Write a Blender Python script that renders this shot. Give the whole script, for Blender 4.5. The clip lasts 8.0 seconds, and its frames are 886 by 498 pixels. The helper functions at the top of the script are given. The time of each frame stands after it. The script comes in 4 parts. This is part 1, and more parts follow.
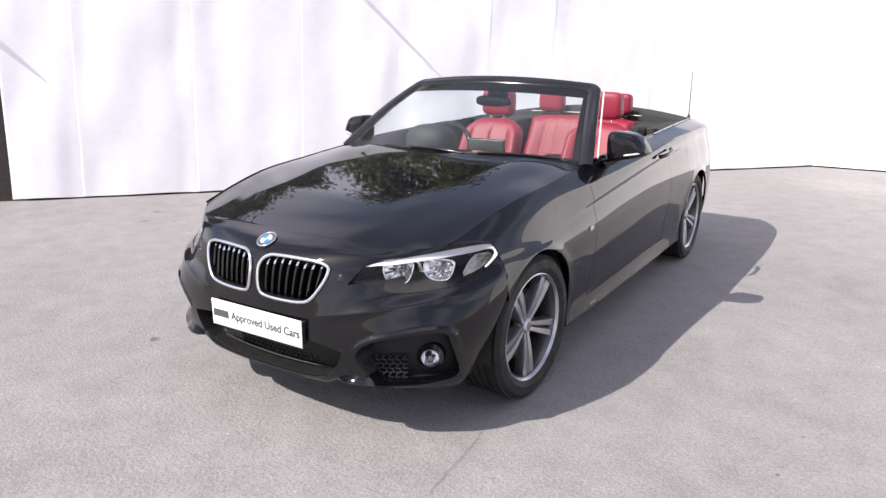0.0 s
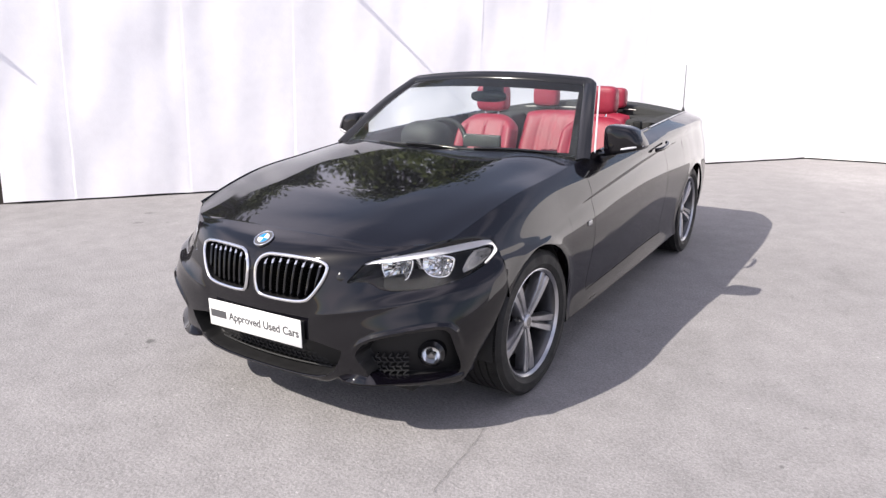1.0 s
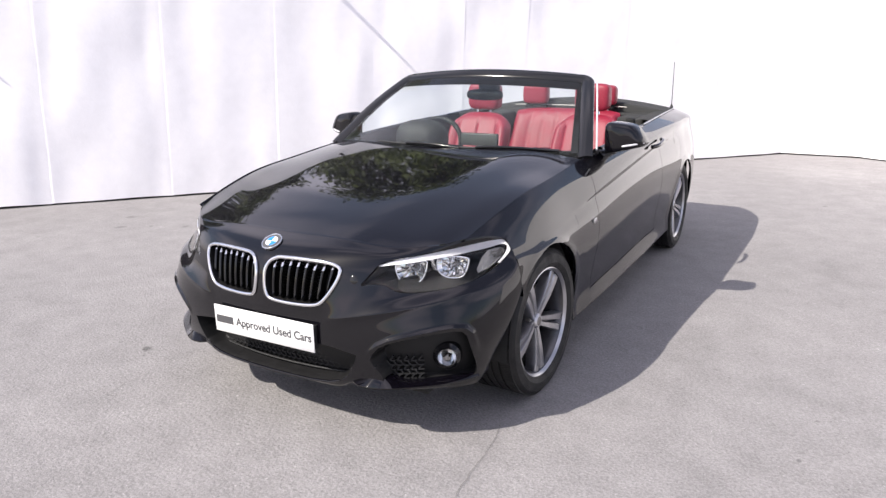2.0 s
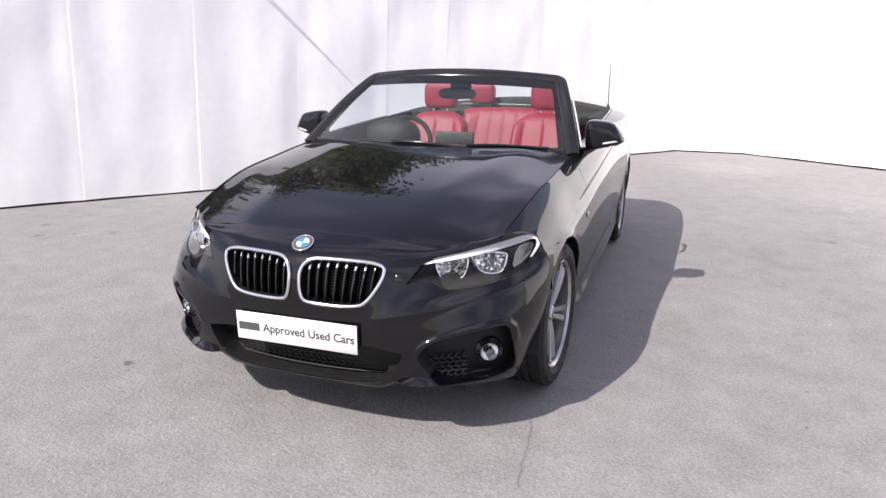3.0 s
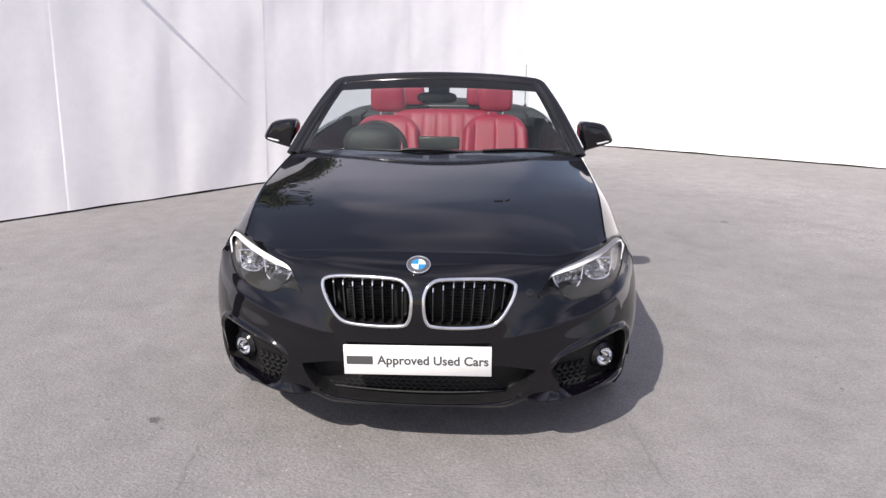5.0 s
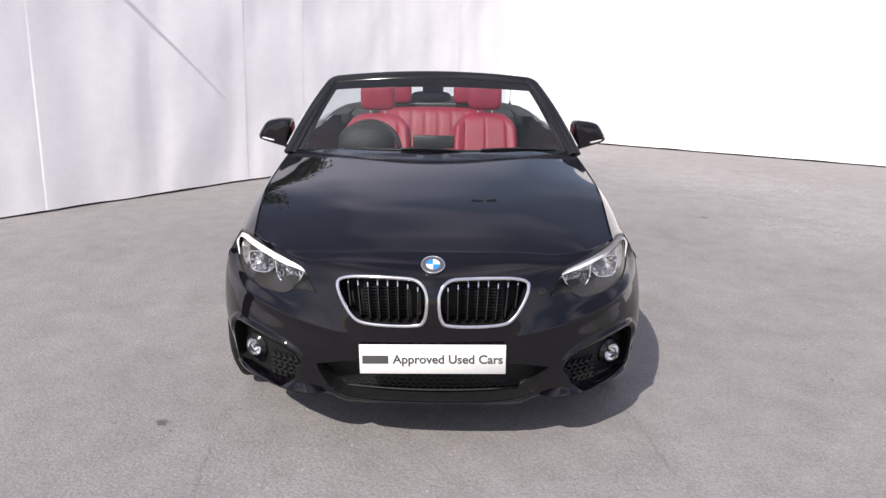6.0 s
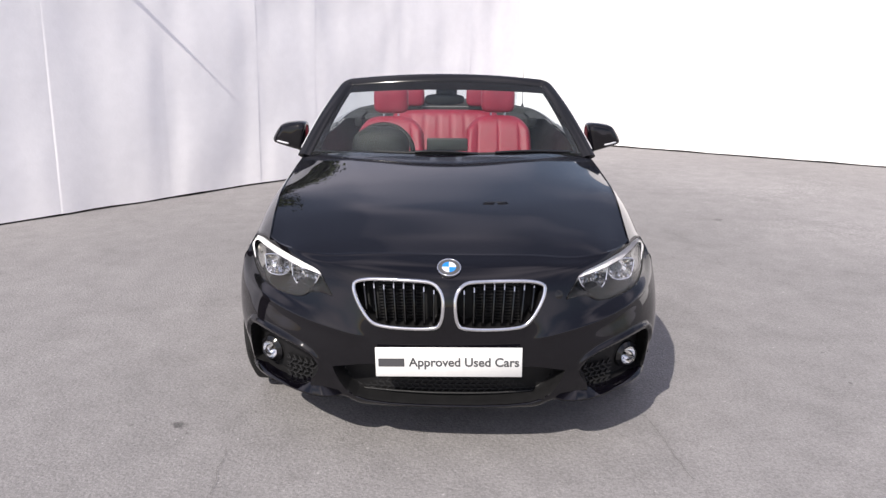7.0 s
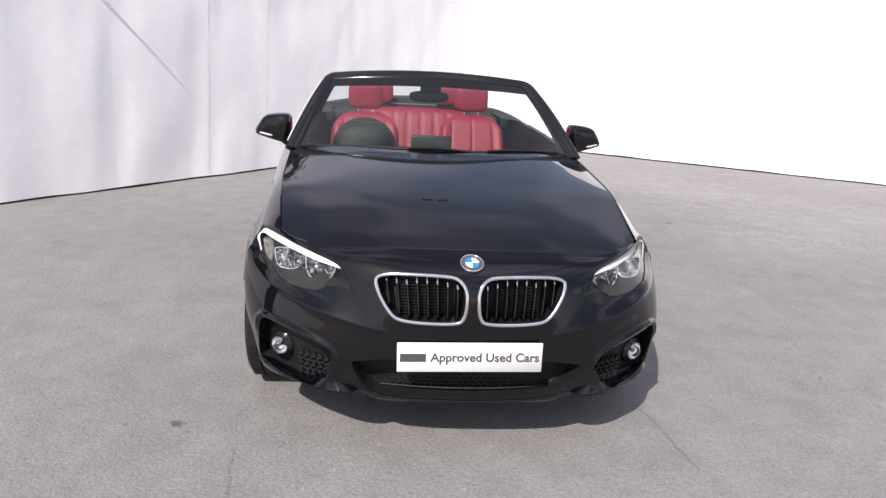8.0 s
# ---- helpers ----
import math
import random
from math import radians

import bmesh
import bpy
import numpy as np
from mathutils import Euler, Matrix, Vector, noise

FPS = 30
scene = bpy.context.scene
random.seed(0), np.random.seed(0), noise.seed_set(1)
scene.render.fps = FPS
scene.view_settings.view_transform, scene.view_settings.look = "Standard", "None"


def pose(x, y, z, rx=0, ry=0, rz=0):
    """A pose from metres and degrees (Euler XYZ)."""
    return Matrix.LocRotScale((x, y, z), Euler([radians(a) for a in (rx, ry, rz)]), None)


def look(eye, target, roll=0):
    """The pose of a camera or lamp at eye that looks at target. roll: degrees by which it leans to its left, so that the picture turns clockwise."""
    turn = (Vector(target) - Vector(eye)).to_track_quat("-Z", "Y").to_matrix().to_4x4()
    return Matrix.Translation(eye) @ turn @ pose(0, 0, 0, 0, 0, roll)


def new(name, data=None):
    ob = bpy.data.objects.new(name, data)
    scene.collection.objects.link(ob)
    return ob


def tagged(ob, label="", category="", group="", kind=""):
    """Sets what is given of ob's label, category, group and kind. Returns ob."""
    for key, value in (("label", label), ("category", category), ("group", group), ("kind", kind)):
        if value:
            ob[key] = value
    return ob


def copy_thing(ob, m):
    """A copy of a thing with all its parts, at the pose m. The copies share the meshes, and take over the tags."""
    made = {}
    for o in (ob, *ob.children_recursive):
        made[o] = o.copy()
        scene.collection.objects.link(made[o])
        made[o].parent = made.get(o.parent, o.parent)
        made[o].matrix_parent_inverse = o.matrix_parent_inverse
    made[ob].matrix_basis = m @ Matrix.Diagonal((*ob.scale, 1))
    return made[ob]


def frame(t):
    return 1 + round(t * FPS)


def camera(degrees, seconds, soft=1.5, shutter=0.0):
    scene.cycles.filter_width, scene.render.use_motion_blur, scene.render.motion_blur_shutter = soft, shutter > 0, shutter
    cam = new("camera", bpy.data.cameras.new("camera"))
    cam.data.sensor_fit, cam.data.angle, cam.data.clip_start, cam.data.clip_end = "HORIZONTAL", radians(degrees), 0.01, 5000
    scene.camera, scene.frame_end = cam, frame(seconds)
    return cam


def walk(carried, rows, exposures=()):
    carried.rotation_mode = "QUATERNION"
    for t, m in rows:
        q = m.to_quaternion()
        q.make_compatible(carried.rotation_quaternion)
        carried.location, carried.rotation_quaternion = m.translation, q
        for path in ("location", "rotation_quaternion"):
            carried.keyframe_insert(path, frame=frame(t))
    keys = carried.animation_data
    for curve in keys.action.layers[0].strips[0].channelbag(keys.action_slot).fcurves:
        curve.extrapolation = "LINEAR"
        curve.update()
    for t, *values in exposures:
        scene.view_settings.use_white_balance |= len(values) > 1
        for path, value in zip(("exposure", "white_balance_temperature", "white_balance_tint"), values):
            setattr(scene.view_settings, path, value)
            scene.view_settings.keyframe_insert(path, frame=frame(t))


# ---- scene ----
cam = camera(63.6, 8.0, soft=1.4)
PATH = [
    (0, (2.056, -2.685, 1.457), (1.036, -1.047, 0.933), 0.4),
    (0.5, (2.054, -2.694, 1.446), (1.039, -1.05, 0.927), 0.0),
    (1, (2.025, -2.68, 1.446), (1.022, -1.033, 0.916), -0.3),
    (1.5, (1.997, -2.664, 1.445), (0.997, -1.016, 0.911), -0.5),
    (3, (1.328, -2.991, 1.436), (0.707, -1.166, 0.903), 0.3),
    (3.5, (0.971, -3.076, 1.457), (0.522, -1.203, 0.919), 1.0),
    (4, (0.634, -3.15, 1.476), (0.356, -1.242, 0.944), 1.0),
    (4.5, (0.35, -3.092, 1.464), (0.198, -1.171, 0.93), 0.5),
    (6, (-0.008, -3.131, 1.497), (0.026, -1.21, 0.944), 0.6),
    (6.5, (-0.018, -3.13, 1.496), (-0.012, -1.207, 0.946), 0.3),
    (7, (-0.028, -3.128, 1.496), (-0.023, -1.204, 0.95), 0.3),
    (7.5, (-0.092, -3.106, 1.481), (-0.055, -1.181, 0.939), 1.5),
    (8, (-0.391, -3.12, 1.473), (-0.165, -1.208, 0.933), 3.0),
]
walk(cam, [(t, look(eye, target, roll)) for t, eye, target, roll in PATH],
     [(0.0, 0.54, 6750, 10.5), (1.7, 0.52, 6750, 10.5), (3.5, 0.29, 6750, 10.5), (4.5, 0.15, 6750, 10.5), (8.0, 0.09, 6750, 10.5)])

# ---- world, sun ----
SUN_TO = Vector((0.5, 0.87, -0.95)).normalized()      # the way the sunlight travels
world = bpy.data.worlds.new("sky")
scene.world = world
world.use_nodes = True
wn = world.node_tree
sky = wn.nodes.new("ShaderNodeTexSky")
sky.sky_type, sky.sun_disc = "NISHITA", False
sky.sun_elevation = math.asin(-SUN_TO.z)
sky.sun_rotation = math.atan2(-SUN_TO.x, -SUN_TO.y)
sky.dust_density, sky.ozone_density = 1.0, 2.0
coord = wn.nodes.new("ShaderNodeTexCoord")
squash = wn.nodes.new("ShaderNodeMapping")
squash.inputs["Scale"].default_value, squash.inputs["Location"].default_value = (1.0, 1.0, 2.2), (4.0, 1.5, 0.0)
cloud = wn.nodes.new("ShaderNodeTexNoise")
cloud.inputs["Scale"].default_value, cloud.inputs["Detail"].default_value, cloud.inputs["Roughness"].default_value = 2.0, 2.0, 0.35
ramp = wn.nodes.new("ShaderNodeValToRGB")
ramp.color_ramp.elements[0].color = (0.14, 0.14, 0.14, 1)
ramp.color_ramp.elements[0].position, ramp.color_ramp.elements[1].position = 0.43, 0.71
blend = wn.nodes.new("ShaderNodeMix")
blend.data_type = "RGBA"
blend.inputs[7].default_value = (10.3, 9.8, 11.7, 1)
wn.links.new(coord.outputs["Generated"], squash.inputs["Vector"])
wn.links.new(squash.outputs[0], cloud.inputs["Vector"])
wn.links.new(cloud.outputs["Fac"], ramp.inputs["Fac"])
wn.links.new(ramp.outputs["Color"], blend.inputs[0])
wn.links.new(sky.outputs[0], blend.inputs[6])
wn.links.new(blend.outputs[2], wn.nodes["Background"].inputs["Color"])
wn.nodes["Background"].inputs["Strength"].default_value = 0.108

sun = new("sun", bpy.data.lights.new("sun", "SUN"))
sun.data.energy, sun.data.angle, sun.data.color = 4.6, radians(0.55), (1.0, 0.96, 0.90)
sun.rotation_euler = SUN_TO.to_track_quat("-Z", "Y").to_euler()


# ---- materials ----
def mat(name, color, rough=0.5, metal=0.0, vary=0.0, scale=8.0, bump=0.0, bump_scale=60.0, coat=0.0, spec=0.5, fine=0.0, coat_ior=1.44):
    """A surface with colour variation at two scales, roughness variation and fine relief."""
    m = bpy.data.materials.new(name)
    m.use_nodes = True
    n, l = m.node_tree.nodes, m.node_tree.links
    b = n["Principled BSDF"]
    b.inputs["Base Color"].default_value = (*color, 1)
    b.inputs["Roughness"].default_value, b.inputs["Metallic"].default_value = rough, metal
    b.inputs["Coat Weight"].default_value, b.inputs["Coat Roughness"].default_value = coat, 0.03
    b.inputs["Specular IOR Level"].default_value = spec
    b.inputs["Coat IOR"].default_value = coat_ior
    tc = n.new("ShaderNodeTexCoord")
    if vary or fine:
        last = None
        for sc, amount in ((scale, vary), (scale * 9, fine or vary * 0.6)):
            tx = n.new("ShaderNodeTexNoise")
            tx.inputs["Scale"].default_value, tx.inputs["Detail"].default_value = sc, 8
            l.new(tc.outputs["Object"], tx.inputs["Vector"])
            mr = n.new("ShaderNodeMapRange")
            mr.inputs["From Min"].default_value, mr.inputs["From Max"].default_value = 0.3, 0.7
            mr.inputs["To Min"].default_value, mr.inputs["To Max"].default_value = 1 - amount, 1 + amount
            l.new(tx.outputs["Fac"], mr.inputs["Value"])
            mx = n.new("ShaderNodeMix")
            mx.data_type, mx.blend_type = "RGBA", "MULTIPLY"
            mx.inputs[0].default_value = 1.0
            if last:
                l.new(last, mx.inputs[6])
            else:
                mx.inputs[6].default_value = (*color, 1)
            l.new(mr.outputs[0], mx.inputs[7])
            last = mx.outputs[2]
            if amount == vary:
                rr = n.new("ShaderNodeMapRange")
                rr.inputs["From Min"].default_value, rr.inputs["From Max"].default_value = 0.3, 0.7
                rr.inputs["To Min"].default_value, rr.inputs["To Max"].default_value = rough * (1 - vary), min(1, rough * (1 + vary))
                l.new(tx.outputs["Fac"], rr.inputs["Value"])
                l.new(rr.outputs[0], b.inputs["Roughness"])
        l.new(last, b.inputs["Base Color"])
    if bump:
        tx = n.new("ShaderNodeTexNoise")
        tx.inputs["Scale"].default_value, tx.inputs["Detail"].default_value = bump_scale, 5
        l.new(tc.outputs["Object"], tx.inputs["Vector"])
        bp = n.new("ShaderNodeBump")
        bp.inputs["Strength"].default_value, bp.inputs["Distance"].default_value = bump, 0.01
        l.new(tx.outputs["Fac"], bp.inputs["Height"])
        l.new(bp.outputs[0], b.inputs["Normal"])
    return m


def glass(name, tint=(1, 1, 1), rough=0.0, ior=1.45):
    m = bpy.data.materials.new(name)
    m.use_nodes = True
    b = m.node_tree.nodes["Principled BSDF"]
    b.inputs["Base Color"].default_value = (*tint, 1)
    b.inputs["Transmission Weight"].default_value, b.inputs["Roughness"].default_value, b.inputs["IOR"].default_value = 1.0, rough, ior
    return m


PAINT = mat("black_paint", (0.0022, 0.0018, 0.0034), 0.35, 0.0, 0.10, 3.0, coat=1.0, spec=0.02, coat_ior=1.50)
GLOSS = mat("gloss_black_trim", (0.010, 0.0098, 0.011), 0.14, 0.0, 0.1, 6.0)
PLASTIC = mat("black_plastic", (0.012, 0.012, 0.013), 0.55, 0.0, 0.2, 30, 0.25, 400)
FRIT = mat("black_screen_print", (0.008, 0.0075, 0.009), 0.9, 0.0, 0.1, 30, spec=0.05)
RECESS = mat("recess_black", (0.011, 0.0108, 0.0115), 0.5, 0.0, 0.1, 30, spec=0.3)
RUBBER = mat("tyre_rubber", (0.009, 0.0087, 0.0088), 0.7, 0.0, 0.25, 14, 0.3, 250)
CHROME = mat("chrome", (0.78, 0.78, 0.80), 0.10, 1.0, 0.08, 20)
SATIN = mat("satin_silver", (0.62, 0.62, 0.64), 0.28, 1.0, 0.08, 20)
ALLOY = mat("grey_alloy", (0.085, 0.085, 0.09), 0.35, 0.8, 0.10, 18, coat=0.5)
ALLOY_BRIGHT = mat("machined_alloy", (0.46, 0.46, 0.48), 0.30, 0.95, 0.08, 25)
STEEL = mat("brake_steel", (0.30, 0.29, 0.28), 0.4, 0.9, 0.2, 30)
LEATHER = mat("red_leather", (0.248, 0.0145, 0.036), 0.45, 0.0, 0.12, 9, 0.25, 260)
SHELL = mat("grey_seat_shell", (0.20, 0.20, 0.20), 0.5, 0.0, 0.1, 20)
DASH = mat("dark_dashboard", (0.0075, 0.0085, 0.009), 0.6, 0.0, 0.15, 20, 0.3, 300, spec=0.25)
CLOTH = mat("soft_top_cloth", (0.030, 0.031, 0.031), 0.9, 0.0, 0.2, 30, 0.4, 500)
BLACK = mat("dark_cavity", (0.009, 0.009, 0.009), 0.8, 0.0, 0.1, 20)
WHITE = mat("white_plate", (0.80, 0.80, 0.79), 0.35, 0.0, 0.03, 12)
INK = mat("plate_ink", (0.07, 0.07, 0.075), 0.5)
BLUE = mat("badge_blue", (0.02, 0.22, 0.60), 0.25)
BADGE_WHITE = mat("badge_white", (0.80, 0.80, 0.82), 0.25)
LAMP_GREY = mat("lamp_housing", (0.014, 0.0138, 0.0142), 0.5, 0.0, 0.1, 30, spec=0.25)
REFLECT = mat("lamp_reflector", (0.80, 0.80, 0.80), 0.06, 1.0, 0.05, 60)
DARK_MIRROR = mat("dark_lamp_mirror", (0.30, 0.30, 0.31), 0.07, 1.0, 0.05, 60)
DISPLAY = mat("grey_display_glass", (0.009, 0.010, 0.0105), 0.5, 0.0, 0.1, 20)
LENS_CLEAR = glass("clear_lens", (1, 1, 1), 0.0, 1.22)
SCREEN_GLASS = glass("windscreen_glass", (0.84, 0.90, 0.89), 0.0, 1.24)
def veiled(m, amount):
    """A thin pale film on a pane that paints in the haze of glare."""
    n, l = m.node_tree.nodes, m.node_tree.links
    film, mix = n.new("ShaderNodeBsdfDiffuse"), n.new("ShaderNodeMixShader")
    film.inputs["Color"].default_value = (0.72, 0.78, 0.82, 1)
    tx, mr = n.new("ShaderNodeTexNoise"), n.new("ShaderNodeMapRange")
    tx.inputs["Scale"].default_value, tx.inputs["Detail"].default_value = 7.0, 6
    mr.inputs["To Min"].default_value, mr.inputs["To Max"].default_value = amount * 0.5, amount * 1.5
    l.new(tx.outputs["Fac"], mr.inputs["Value"])
    l.new(mr.outputs[0], mix.inputs[0])
    l.new(n["Principled BSDF"].outputs[0], mix.inputs[1])
    l.new(film.outputs[0], mix.inputs[2])
    l.new(mix.outputs[0], n["Material Output"].inputs["Surface"])


veiled(SCREEN_GLASS, 0.0045)
BROW = mat("lamp_brow", (0.62, 0.62, 0.66), 0.30, 0.0, 0.03, 30)
SLAT = mat("dark_chrome_slat", (0.06, 0.06, 0.063), 0.14, 0.95, 0.1, 40)
MIRROR = mat("mirror_silver", (0.9, 0.9, 0.9), 0.02, 1.0)
TAIL_RED = mat("tail_lamp_red", (0.30, 0.01, 0.012), 0.15, coat=1.0)
FENCE = mat("dark_fence_wood", (0.035, 0.028, 0.024), 0.8, 0.0, 0.35, 5, 0.5, 60)


# factors over 1 are large pale patches that paint in bounce off the east wall
SPOTS = ((-1.10, -0.50, 0.035, 0.45), (-1.045, -0.565, 0.014, 0.55), (-3.79, 1.53, 0.06, 0.70), (-3.53, 1.22, 0.055, 0.70), (-3.32, 1.36, 0.03, 0.7), (-3.03, 1.48, 0.05, 0.72),
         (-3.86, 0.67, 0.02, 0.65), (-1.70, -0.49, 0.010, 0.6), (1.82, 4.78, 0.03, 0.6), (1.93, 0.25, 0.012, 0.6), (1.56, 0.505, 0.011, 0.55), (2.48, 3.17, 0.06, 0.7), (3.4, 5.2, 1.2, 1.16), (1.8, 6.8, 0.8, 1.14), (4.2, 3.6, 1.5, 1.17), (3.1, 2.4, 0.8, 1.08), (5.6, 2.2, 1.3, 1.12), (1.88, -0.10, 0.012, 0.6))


def concrete_material():
    m = mat("worn_concrete", (0.308, 0.294, 0.296), 0.85, 0.0, 0.07, 0.6, 0.5, 85, fine=0.09)
    n, l = m.node_tree.nodes, m.node_tree.links
    b = n["Principled BSDF"]
    base = b.inputs["Base Color"].links[0].from_socket
    tc = n.new("ShaderNodeTexCoord")
    for kind, sc, lo, hi, dark in (("N", 105.0, 0.36, 0.64, 0.74), ("N", 1.7, 0.55, 0.80, 0.86), ("N", 230.0, 0.40, 0.62, 0.82), ("N", 11.0, 0.68, 0.78, 0.72), ("N", 62.0, 0.70, 0.73, 0.62), ("N", 47.0, 0.295, 0.275, 1.5)):
        tx = n.new("ShaderNodeTexNoise")
        tx.inputs["Scale"].default_value, tx.inputs["Detail"].default_value = sc, 4
        l.new(tc.outputs["Object"], tx.inputs["Vector"])
        mr = n.new("ShaderNodeMapRange")
        for key, val in (("From Min", lo), ("From Max", hi), ("To Min", 1.0), ("To Max", dark)):
            mr.inputs[key].default_value = val
        l.new(tx.outputs["Fac"], mr.inputs["Value"])
        mx = n.new("ShaderNodeMix")
        mx.data_type, mx.blend_type = "RGBA", "MULTIPLY"
        mx.inputs[0].default_value = 1.0
        l.new(base, mx.inputs[6])
        l.new(mr.outputs[0], mx.inputs[7])
        base = mx.outputs[2]
    # oil spots and painted bounce light, each with a ragged soft edge
    rag = n.new("ShaderNodeTexNoise")
    rag.inputs["Scale"].default_value, rag.inputs["Detail"].default_value = 30.0, 6
    l.new(tc.outputs["Object"], rag.inputs["Vector"])
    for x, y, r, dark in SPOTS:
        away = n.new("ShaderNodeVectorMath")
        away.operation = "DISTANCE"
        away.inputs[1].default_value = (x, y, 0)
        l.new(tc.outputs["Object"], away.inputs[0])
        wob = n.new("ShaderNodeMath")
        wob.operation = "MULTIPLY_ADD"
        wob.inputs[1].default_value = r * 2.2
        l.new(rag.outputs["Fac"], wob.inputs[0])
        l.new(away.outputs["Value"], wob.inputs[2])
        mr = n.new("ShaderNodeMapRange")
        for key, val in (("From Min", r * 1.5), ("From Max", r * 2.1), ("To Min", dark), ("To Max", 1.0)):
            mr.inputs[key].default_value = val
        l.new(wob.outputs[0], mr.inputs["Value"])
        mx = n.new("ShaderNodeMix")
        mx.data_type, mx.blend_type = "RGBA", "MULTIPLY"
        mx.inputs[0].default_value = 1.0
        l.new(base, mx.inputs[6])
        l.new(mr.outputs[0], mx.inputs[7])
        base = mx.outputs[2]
    l.new(base, b.inputs["Base Color"])
    return m


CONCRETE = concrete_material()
CRACK = mat("crack_dirt", (0.13, 0.125, 0.12), 0.9, 0.0, 0.3, 12)
SHEET = mat("white_sheeting", (0.92, 0.905, 0.93), 0.55, 0.0, 0.03, 1.2, 0.10, 40, fine=0.02)


# ---- mesh helpers ----
def part(name, data, material, parent=None, label="", kind=""):
    """Links a bmesh or mesh as one object under a thing or a part."""
    if isinstance(data, bmesh.types.BMesh):
        me = bpy.data.meshes.new(name)
        data.to_mesh(me)
        data.free()
    else:
        me = data
    mats = material if isinstance(material, (list, tuple)) else [material]
    for m in mats:
        me.materials.append(m)
    ob = new(name, me)
    if parent:
        ob.parent = parent
    return tagged(ob, label, "", "", kind)


def smooth(me, angle=40):
    me.polygons.foreach_set("use_smooth", [True] * len(me.polygons))
    me.set_sharp_from_angle(angle=radians(angle))
    return me


def grid(name, P, flip=False, wrap_u=False, wrap_v=False, caps=False, angle=40, face_mat=None):
    """A mesh from an array of points, shape (nu, nv, 3)."""
    P = np.asarray(P, float)
    nu, nv = P.shape[:2]
    faces, tags = [], []
    for i in range(nu if wrap_u else nu - 1):
        for j in range(nv if wrap_v else nv - 1):
            a, b, c, d = i * nv + j, (i + 1) % nu * nv + j, (i + 1) % nu * nv + (j + 1) % nv, i * nv + (j + 1) % nv
            faces.append((a, d, c, b) if flip else (a, b, c, d))
            if face_mat is not None:
                tags.append(int(face_mat[i, j]))
    if caps:
        faces.append(tuple(range(nv)) if flip else tuple(reversed(range(nv))))
        e = (nu - 1) * nv
        faces.append(tuple(reversed(range(e, e + nv))) if flip else tuple(range(e, e + nv)))
    me = bpy.data.meshes.new(name)
    me.from_pydata(P.reshape(-1, 3).tolist(), [], faces)
    if face_mat is not None:
        me.polygons.foreach_set("material_index", tags + [0] * (len(faces) - len(tags)))
    me.update()
    return smooth(me, angle)


def spl(ts, vs):
    """A smooth curve through a few knots (Hermite with limited slopes)."""
    ts, vs = np.array(ts, float), np.array(vs, float)
    h, d = np.diff(ts), np.diff(vs) / np.diff(ts)
    m = np.concatenate(([d[0]], (d[:-1] * h[1:] + d[1:] * h[:-1]) / (h[:-1] + h[1:]), [d[-1]]))

    def f(t):
        t = np.asarray(t, float)
        k = np.clip(np.searchsorted(ts, t) - 1, 0, len(ts) - 2)
        s = (t - ts[k]) / h[k]
        o = np.clip(s, 0, 1)
        r = (2 * o**3 - 3 * o**2 + 1) * vs[k] + (o**3 - 2 * o**2 + o) * h[k] * m[k] + (3 * o**2 - 2 * o**3) * vs[k + 1] + (o**3 - o**2) * h[k] * m[k + 1]
        return r + np.where(s > 1, (s - 1) * h[k] * m[k + 1], 0) + np.where(s < 0, s * h[k] * m[k], 0)
    return f


def box(bm, x0, x1, y0, y1, z0, z1, bevel=0.0, seg=2):
    r = bmesh.ops.create_cube(bm, size=1, matrix=Matrix.LocRotScale(((x0 + x1) / 2, (y0 + y1) / 2, (z0 + z1) / 2), None, (abs(x1 - x0), abs(y1 - y0), abs(z1 - z0))))
    if bevel:
        es = list({e for v in r["verts"] for e in v.link_edges})
        bmesh.ops.bevel(bm, geom=es, offset=bevel, segments=seg, affect="EDGES", profile=0.5)
    return bm


def slab(name, *a, bevel=0.01, seg=3):
    bm = bmesh.new()
    box(bm, *a, bevel=bevel, seg=seg)
    me = bpy.data.meshes.new(name)
    bm.to_mesh(me)
    bm.free()
    return smooth(me, 50)


def tube(name, path, radius, n=10, closed=False, squash=1.0, up=(0, 0, 1), caps=True):
    """A round or oval bar along a path; radius may vary along it."""
    path = np.asarray(path, float)
    k = len(path)
    rad = np.broadcast_to(np.asarray(radius, float), (k,))
    tan = np.roll(path, -1, 0) - np.roll(path, 1, 0) if closed else np.gradient(path, axis=0)
    tan /= np.linalg.norm(tan, axis=1)[:, None]
    side = np.cross(tan, np.asarray(up, float))
    side /= np.maximum(np.linalg.norm(side, axis=1), 1e-6)[:, None]
    top = np.cross(side, tan)
    a = np.linspace(0, 2 * math.pi, n, endpoint=False)
    P = path[:, None] + rad[:, None, None] * (np.cos(a)[None, :, None] * side[:, None] * squash + np.sin(a)[None, :, None] * top[:, None])
    return grid(name, P, wrap_u=closed, wrap_v=True, caps=caps and not closed, angle=60)


def revolve(name, prof, n=48, axis="x"):
    """A turned form: profile rows of (radius, along the axis)."""
    a = np.linspace(0, 2 * math.pi, n, endpoint=False)
    r, h = np.array(prof, float).T
    c, s = np.cos(a)[None] * r[:, None], np.sin(a)[None] * r[:, None]
    hh = np.broadcast_to(h[:, None], c.shape)
    P = {"x": np.stack([hh, c, s], -1), "y": np.stack([c, hh, s], -1), "z": np.stack([c, s, hh], -1)}[axis]
    return grid(name, P, wrap_v=True, angle=35)


